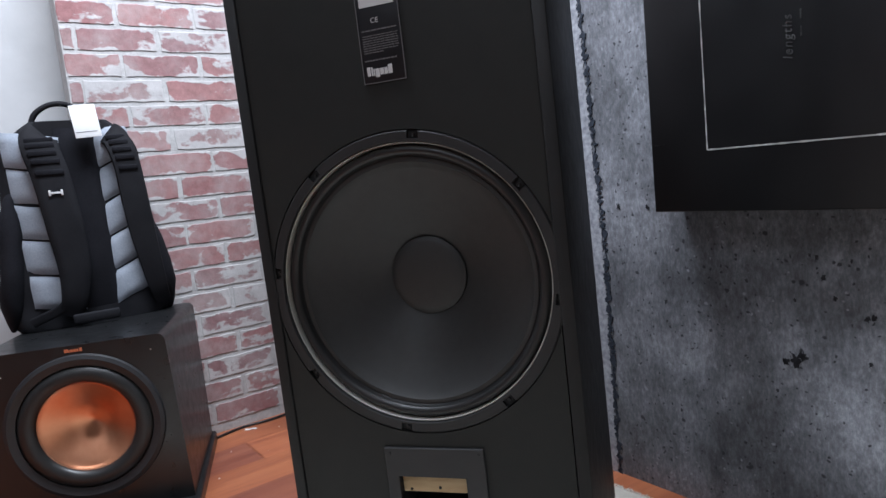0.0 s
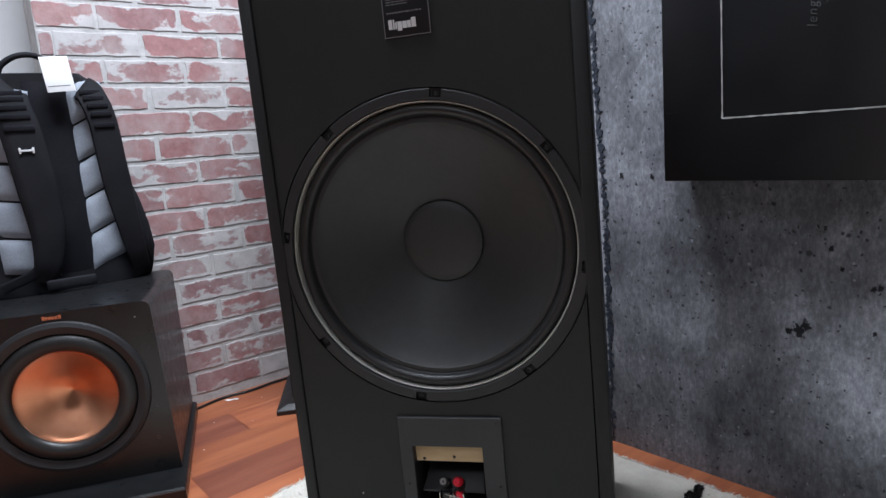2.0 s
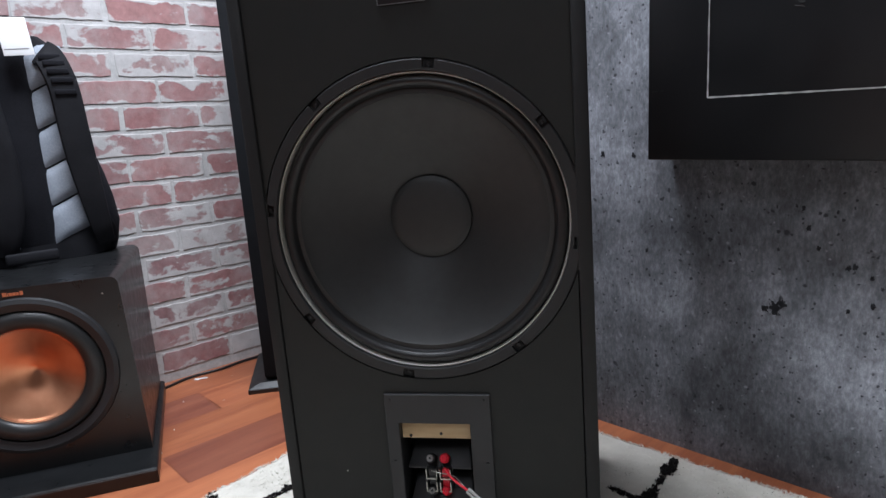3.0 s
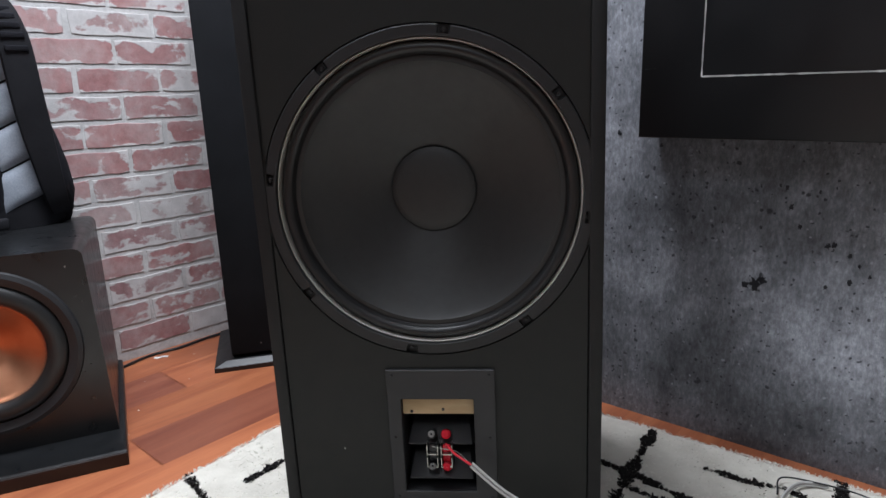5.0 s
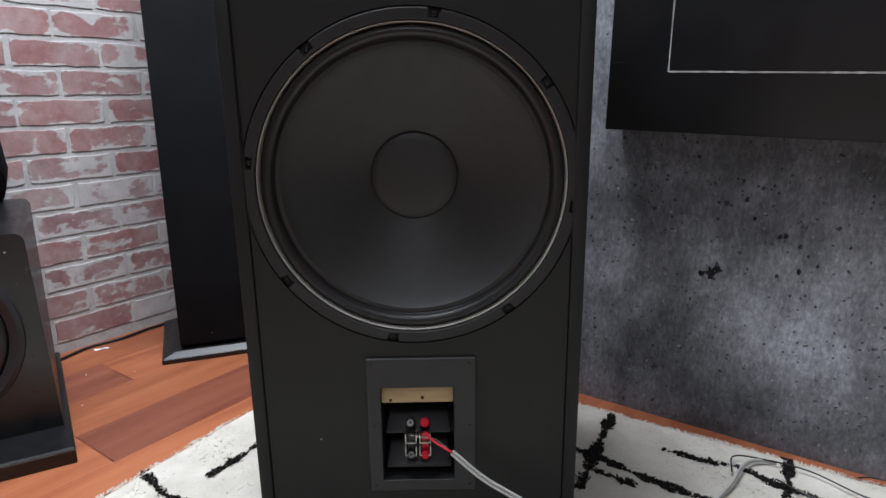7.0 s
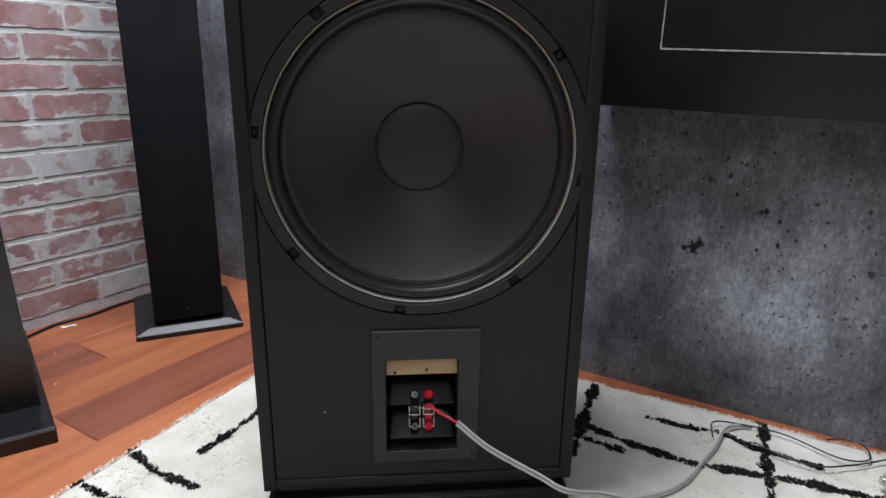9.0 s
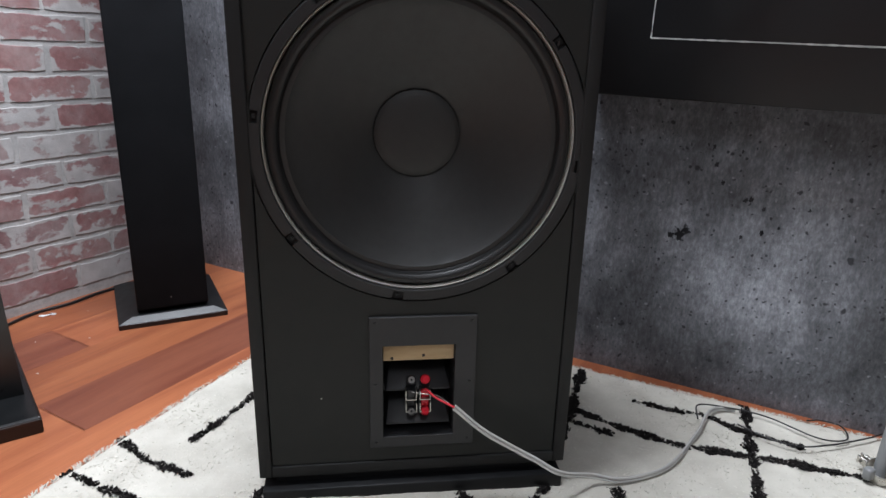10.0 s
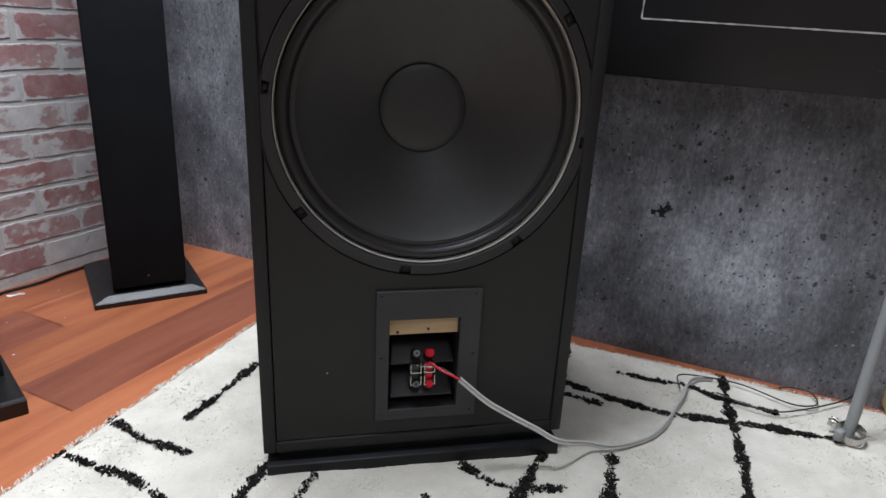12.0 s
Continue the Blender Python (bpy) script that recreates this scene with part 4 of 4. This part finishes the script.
def rug():
    rg = thing("rug", Matrix.Identity(4), "cream shag rug with scattered black line pattern", "rug")
    wide, long = 1.55, 1.25
    bm = bmesh.new()
    nu, nv = 300, 240
    grid = []
    for i in range(nu + 1):
        row = []
        for j in range(nv + 1):
            a, b = wide * i / nu, long * j / nv
            edge = 0.006 * noise.noise(Vector((a * 25, b * 25, 2)))
            q = RUG + RUG_E * (a + (edge if i in (0, nu) else 0)) + RUG_F * (b + (edge if j in (0, nv) else 0))
            rim = min(i, j, nu - i, nv - j) == 0
            row.append(bm.verts.new((q.x, q.y, 0.0015 if rim else RUG_TOP + 0.0016 * noise.noise(Vector((a * 14, b * 14, 0))) + 0.0011 * noise.noise(Vector((a * 95, b * 95, 5))))))
        grid.append(row)
    for i in range(nu):
        for j in range(nv):
            bm.faces.new((grid[i][j], grid[i + 1][j], grid[i + 1][j + 1], grid[i][j + 1]))
    bmesh.ops.recalc_face_normals(bm, faces=bm.faces)
    if bm.faces[0].normal.z < 0:
        bmesh.ops.reverse_faces(bm, faces=bm.faces)
    geo = bmesh.ops.extrude_face_region(bm, geom=bm.faces[:])
    for v in [v for v in geo["geom"] if isinstance(v, bmesh.types.BMVert)]:
        v.co.z = 0.0004
    part("backing", smooth(bm, 60), RUGBASE, rg)

    rng = np.random.default_rng(11)
    n = 420000
    a, b = rng.uniform(-0.006, wide, n), rng.uniform(-0.006, long, n)
    e, f = np.array(RUG_E[:2]), np.array(RUG_F[:2])
    xy = np.array(RUG[:2]) + a[:, None] * e + b[:, None] * f
    keep = xy[:, 1] > 0.47
    xy = xy[keep]
    n = len(xy)
    near = np.full(n, 9.0)
    along = np.zeros(n)
    weight = np.ones(n)
    for m, line in enumerate(MARKS):
        run = 0.0
        for p, q in zip(line, line[1:]):
            p, q = np.array(p), np.array(q)
            d = q - p
            t = np.clip(((xy - p) @ d) / (d @ d), 0, 1)
            dist = np.linalg.norm(xy - p - t[:, None] * d, axis=1)
            hit = dist < near
            near = np.where(hit, dist, near)
            weight = np.where(hit, {5: 1.45, 7: 1.3, 8: 1.5, 11: 1.6, 10: 1.4}.get(m, 1.0), weight)
            along = np.where(hit, run + t * np.linalg.norm(d) + m * 3.1, along)
            run += np.linalg.norm(d)
    width = 0.66 * weight * (0.0062 + 0.0030 * np.sin(along * 55) + 0.0022 * np.sin(along * 143 + 1))
    black = near + rng.normal(0, 0.0011, n) < width
    rim = np.minimum(a[keep], b[keep])
    fringe = rim < 0.012
    chosen = black | fringe | (rng.uniform(0, 1, n) < 0.16)
    # tufts lean together in clumps, and outwards along the edges
    lean_dir = 6.28 * (0.5 + 0.5 * np.sin(xy[:, 0] * 31 + 2 * np.sin(xy[:, 1] * 23))) + rng.normal(0, 0.9, n)
    lean_len = np.where(black, rng.uniform(0.002, 0.0055, n), rng.uniform(0.003, 0.008, n))
    high = np.where(black, rng.uniform(0.0030, 0.0052, n), np.where(fringe, rng.uniform(0.002, 0.0045, n), rng.uniform(0.0014, 0.0030, n)))
    half = rng.uniform(0.0006, 0.0013, n)
    turn = rng.uniform(0, 6.28, n)
    side = np.stack([np.cos(turn), np.sin(turn)], 1) * half[:, None]
    tip = np.stack([np.cos(lean_dir), np.sin(lean_dir)], 1) * lean_len[:, None]
    base_z = np.where(fringe, 0.0035, RUG_TOP - 0.0012)
    for name, pick, mat, label in (("pile", chosen & ~black, PILEWHITE, "cream shag pile"), ("line_pile", black, PILEBLACK, "black shag lines")):
        s, tp, w, h, z0 = xy[pick], tip[pick], side[pick], high[pick], base_z[pick]
        if mat is PILEBLACK:                  # the dark yarn is thicker and packed
            s, tp, w, h, z0 = (np.concatenate([v, v, v]) for v in (s + rng.normal(0, 0.0006, s.shape), tp, w * 1.6, h, z0))
            s = s + rng.normal(0, 0.0011, s.shape)
            tp = tp[rng.permutation(len(tp))]
        k = len(s)
        mid = s + tp * 0.45
        end = s + tp
        verts = np.concatenate([np.column_stack([s - w, z0]), np.column_stack([s + w, z0]), np.column_stack([mid + w * 0.8, z0 + h * 0.75]), np.column_stack([mid - w * 0.8, z0 + h * 0.75]), np.column_stack([end, z0 + h])])
        i = np.arange(k)
        faces = np.column_stack([i, i + k, i + 2 * k, i + 3 * k]).tolist() + np.column_stack([i + 3 * k, i + 2 * k, i + 4 * k]).tolist()
        me = bpy.data.meshes.new(name)
        me.from_pydata(verts.tolist(), [], faces)
        me.materials.append(mat)
        ob = new(name, me)
        ob.parent = rg
        tagged(ob, label, kind="stuff")


rug()


# ---------------------------------------------------------------- cables and small things
def speaker_cable():
    sc = thing("speaker_cable", Matrix.Identity(4), "clear twin speaker cable with one red lead to the terminals", "cable")
    inv = SPEAKER

    def sp(x, y, z):
        return inv @ Vector((x, y, z))

    start = sp(0.044, -0.030, 0.149)
    path = [start, sp(0.080, -0.033, 0.116), sp(0.116, -0.034, 0.091), sp(0.151, -0.037, 0.070), sp(0.185, -0.041, 0.050), Vector((0.208, 0.702, 0.026)), Vector((0.244, 0.692, 0.0165)), Vector((0.284, 0.687, 0.0145)), Vector((0.324, 0.689, 0.0145)),
            Vector((0.365, 0.702, 0.015)), Vector((0.410, 0.725, 0.015)), Vector((0.450, 0.745, 0.017)), Vector((0.485, 0.768, 0.019)), Vector((0.520, 0.782, 0.017)), Vector((0.560, 0.775, 0.011))]
    pts = spline(path, 8)
    for off in (-1, 1):
        lane = []
        for i, q in enumerate(pts):
            t = (pts[min(i + 1, len(pts) - 1)] - pts[max(i - 1, 0)]).normalized()
            s = t.cross(Vector((0.3, -0.95, 0.3))).normalized()
            lane.append(q + s * 0.0019 * off)
        core = part("conductor", sweep(lane, circle(0.0019, 10)), CLEAR, sc, "clear sheathed conductor")
        part("strand", sweep([q + Vector((0, 0, 0.0012)) for q in lane], circle(0.0012, 6)), COPPERWIRE if off > 0 else CLEAR, core)
    red = spline([start, sp(0.033, -0.024, 0.153), sp(0.021, -0.014, 0.156), sp(0.0105, 0.000, 0.1600)], 8)
    part("red_lead", sweep(red, circle(0.0016, 8)), RED, sc, "red insulated lead")
    bare = spline([start, sp(0.025, -0.012, 0.156), sp(0.008, -0.003, 0.154), sp(-0.0075, 0.0, 0.156)], 8)
    part("bare_lead", sweep(bare, circle(0.0006, 6)), COPPERWIRE, sc)


speaker_cable()


def thin_wire(name, points, r, mat, label):
    ob = new(name, mesh_of(name, sweep(spline(points, 8), circle(r, 8)), mat))
    return tagged(ob, label, "cable")


thin_wire("black_wire", [(0.470, 0.770, 0.017), (0.500, 0.800, 0.019), (0.540, 0.780, 0.018), (0.585, 0.735, 0.017), (0.612, 0.660, 0.017), (0.650, 0.640, 0.018), (0.678, 0.668, 0.018), (0.665, 0.695, 0.016), (0.645, 0.705, 0.014)], 0.0013, BLACKP, "thin black wire looped on the rug")
thin_wire("black_wire", [(0.520, 0.735, 0.017), (0.532, 0.690, 0.018), (0.560, 0.655, 0.018), (0.610, 0.640, 0.018), (0.670, 0.632, 0.018), (0.720, 0.630, 0.018), (0.770, 0.640, 0.016)], 0.0013, BLACKP, "thin black wire looped on the rug")
thin_wire("power_cord", [tuple(at(0.030, 0.16, 0.004)), tuple(at(0.026, 0.22, 0.004)), tuple(at(0.022, 0.29, 0.004)), tuple(at(0.030, 0.36, 0.004)), tuple(at(0.022, 0.43, 0.004)), tuple(at(0.040, 0.50, 0.004)), tuple(at(0.060, 0.56, 0.004))], 0.0032, BLACKP, "black power cord lying along the brick wall")


def paper_scrap():
    bm = bmesh.new()
    out = [(-0.016, -0.003), (-0.009, -0.0065), (0.004, -0.0045), (0.015, -0.006), (0.017, 0.002), (0.009, 0.0065), (-0.004, 0.0045), (-0.014, 0.006)]
    f = bm.faces.new([bm.verts.new((x, y, 0.0022 + 0.0006 * math.sin(x * 300))) for x, y in out])
    bmesh.ops.solidify(bm, geom=[f], thickness=0.0006)
    ob = new("paper_scrap", mesh_of("paper_scrap", bm, PAPER))
    ob.matrix_world = pose(-0.543, 1.582, -0.001, 0, 0, 12)
    tagged(ob, "small torn scrap of white paper on the floor", "paper")


paper_scrap()
for k, (u, v, s) in enumerate(((0.275, 0.575, 1.0), (0.355, 0.632, 1.2), (0.150, 0.505, 0.9), (0.215, 0.440, 0.8), (0.09, 0.36, 0.8))):
    q = bmesh.new()
    bmesh.ops.create_icosphere(q, subdivisions=1, radius=0.0016 * s)
    bmesh.ops.scale(q, vec=(1.3, 0.8, 0.5), verts=q.verts)
    ob = new("crumb", mesh_of("crumb", q, PAPER))
    ob.matrix_world = Matrix.Translation(at(u, v, 0.0006)) @ pose(0, 0, 0, 0, 0, 40 * k)
    tagged(ob, "tiny white crumb on the wooden floor", "crumb", "crumbs on the floor")


def stand():
    st = thing("stand", pose(0.613, 0.566, 0.0), "grey metal stand pole with a round clamped foot on the rug", "stand")
    pole = sweep([(0.000, 0.000, 0.012), (0.032, 0.014, 0.24), (0.075, 0.030, 0.60)], circle(0.0085, 20), (0, 1, 0))
    part("pole", pole, GREYTUBE, st)
    foot = lathe([(0.0, 0.003), (0.0110, 0.003), (0.0125, 0.0), (0.0125, -0.022), (0.0100, -0.026), (0.0, -0.026)], 28)
    ft = part("foot", foot, GREYTUBE, st, "round grey foot cap")
    ft.matrix_basis = pose(-0.002, -0.002, 0.012, -62, 0, 12)
    tilt = pose(0.000, -0.003, 0.022, 24, -14, 0)
    band = lathe([(0.0185, -0.008), (0.0200, -0.008), (0.0215, 0.0), (0.0200, 0.008), (0.0185, 0.008), (0.0175, 0.0)], 40, close=True)
    cb = part("clamp_band", band, STEEL, st, "bare metal clamp band")
    cb.matrix_basis = tilt @ pose(0, 0, 0, 72, 0, 0)
    for x in (-0.0035, 0.0035):
        lug = box(x - 0.0013, x + 0.0013, -0.007, 0.007, -0.034, -0.019, 0.0008)
        part("clamp_lug", lug, STEEL, cb)
    bolt = lathe([(0, 0.010), (0.0035, 0.010), (0.0035, 0.0055), (0.0018, 0.0055), (0.0018, -0.009), (0.0, -0.009)], 12)
    bmesh.ops.rotate(bolt, cent=(0, 0, 0), matrix=Matrix.Rotation(radians(90), 3, "Z"), verts=bolt.verts)
    bmesh.ops.translate(bolt, vec=(0, 0, -0.028), verts=bolt.verts)
    part("clamp_bolt", bolt, STEEL, cb)
    knob = box(-0.032, -0.018, -0.006, 0.006, 0.016, 0.034, 0.003)
    part("clamp_grip", knob, GREYTUBE, st)


stand()


def block():
    bm = box(-0.02, 0.02, -0.06, 0.06, 0.0, 0.085, 0.002)
    ob = new("wooden_block", mesh_of("wooden_block", bm, PINE))
    ob.matrix_world = pose(0.800, 0.545, 0.012, 0, 0, 38.7)
    tagged(ob, "pale pine block standing by the concrete wall", "wooden block")


block()


# ---------------------------------------------------------------- wall bricks and floor planks
def rough_brick(length, seed):
    rnd = random.Random(seed)
    h, deep = 0.0490, 0.008
    bm = bmesh.new()
    n = 7
    ring = [(length * i / n, 0.0) for i in range(n + 1)] + [(length, h * 0.5)] + [(length * (n - i) / n, h) for i in range(n + 1)] + [(0, h * 0.5)]
    ring = [(x + rnd.uniform(-0.0022, 0.0022), z + rnd.uniform(-0.0016, 0.0016)) for x, z in ring]
    cx, cz = length / 2, h / 2
    back = [bm.verts.new((x, 0.002, z)) for x, z in ring]
    mid = [bm.verts.new((x, -0.0005, z)) for x, z in ring]
    front = [bm.verts.new((cx + (x - cx) * (1 - 0.004 / length), -0.0013, cz + (z - cz) * 0.965)) for x, z in ring]
    m = len(ring)
    for a, b in ((back, mid), (mid, front)):
        for k in range(m):
            bm.faces.new((a[k], a[(k + 1) % m], b[(k + 1) % m], b[k]))
    bm.faces.new(front)
    bmesh.ops.recalc_face_normals(bm, faces=bm.faces)
    return mesh_of("brick", bm, BRICK)


whole = [rough_brick(0.168, k) for k in range(7)]
parts_of = [rough_brick(0.112, 40 + k) for k in range(3)]
closers = [rough_brick(0.023, 60 + k) for k in range(2)]
stubs = [rough_brick(0.030, 80 + k) for k in range(2)]
rnd = random.Random(8)
for k in range(-10, 30):
    z = 0.6135 + 0.0588 * k
    if k % 2:
        courses = [(0.018, stubs), (0.056, whole), (0.2325, whole), (0.4080, whole), (0.5845, parts_of)]
    else:
        courses = [(0.020, parts_of), (0.1430, whole), (0.3200, whole), (0.4985, whole), (0.6735, closers)]
    for s, family in courses:
        ob = new("brick", rnd.choice(family))
        ob.parent = wall_brick
        ob.matrix_basis = pose(s + rnd.uniform(-0.002, 0.002), -0.0002, z)

PLANK_W, PLANK_L = 0.1245, 1.2
plank_meshes = {}


def plank_mesh(length):
    """Planks of one length share one mesh; cut ends are rounded to a centimetre."""
    key = round(length, 2)
    if key not in plank_meshes:
        plank_meshes[key] = mesh_of("plank", box(0.0001, key - 0.0001, 0.0001, PLANK_W - 0.0001, -0.008, 0.0), PLANK)
    return plank_meshes[key]


first = 0.487 - PLANK_W * 4
plank_rnd = random.Random(21)
for row in range(-1, 27):
    u = first + PLANK_W * row
    begin = {4: 0.10, 3: 0.626, 1: 0.455, 2: 1.005}.get(row, random.Random(row + 70).uniform(0.1, 1.1)) - PLANK_L
    v = begin
    while v < LONG_V:
        v0, v1 = max(v, -0.09), min(v + PLANK_L, LONG_V)
        if v1 - v0 > 0.03:
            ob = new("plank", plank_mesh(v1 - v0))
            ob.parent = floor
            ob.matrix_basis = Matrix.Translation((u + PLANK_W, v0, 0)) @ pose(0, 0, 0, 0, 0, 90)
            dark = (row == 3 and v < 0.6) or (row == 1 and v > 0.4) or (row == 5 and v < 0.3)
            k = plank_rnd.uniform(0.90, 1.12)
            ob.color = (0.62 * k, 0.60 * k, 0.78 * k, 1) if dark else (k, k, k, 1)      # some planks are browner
        v += PLANK_L
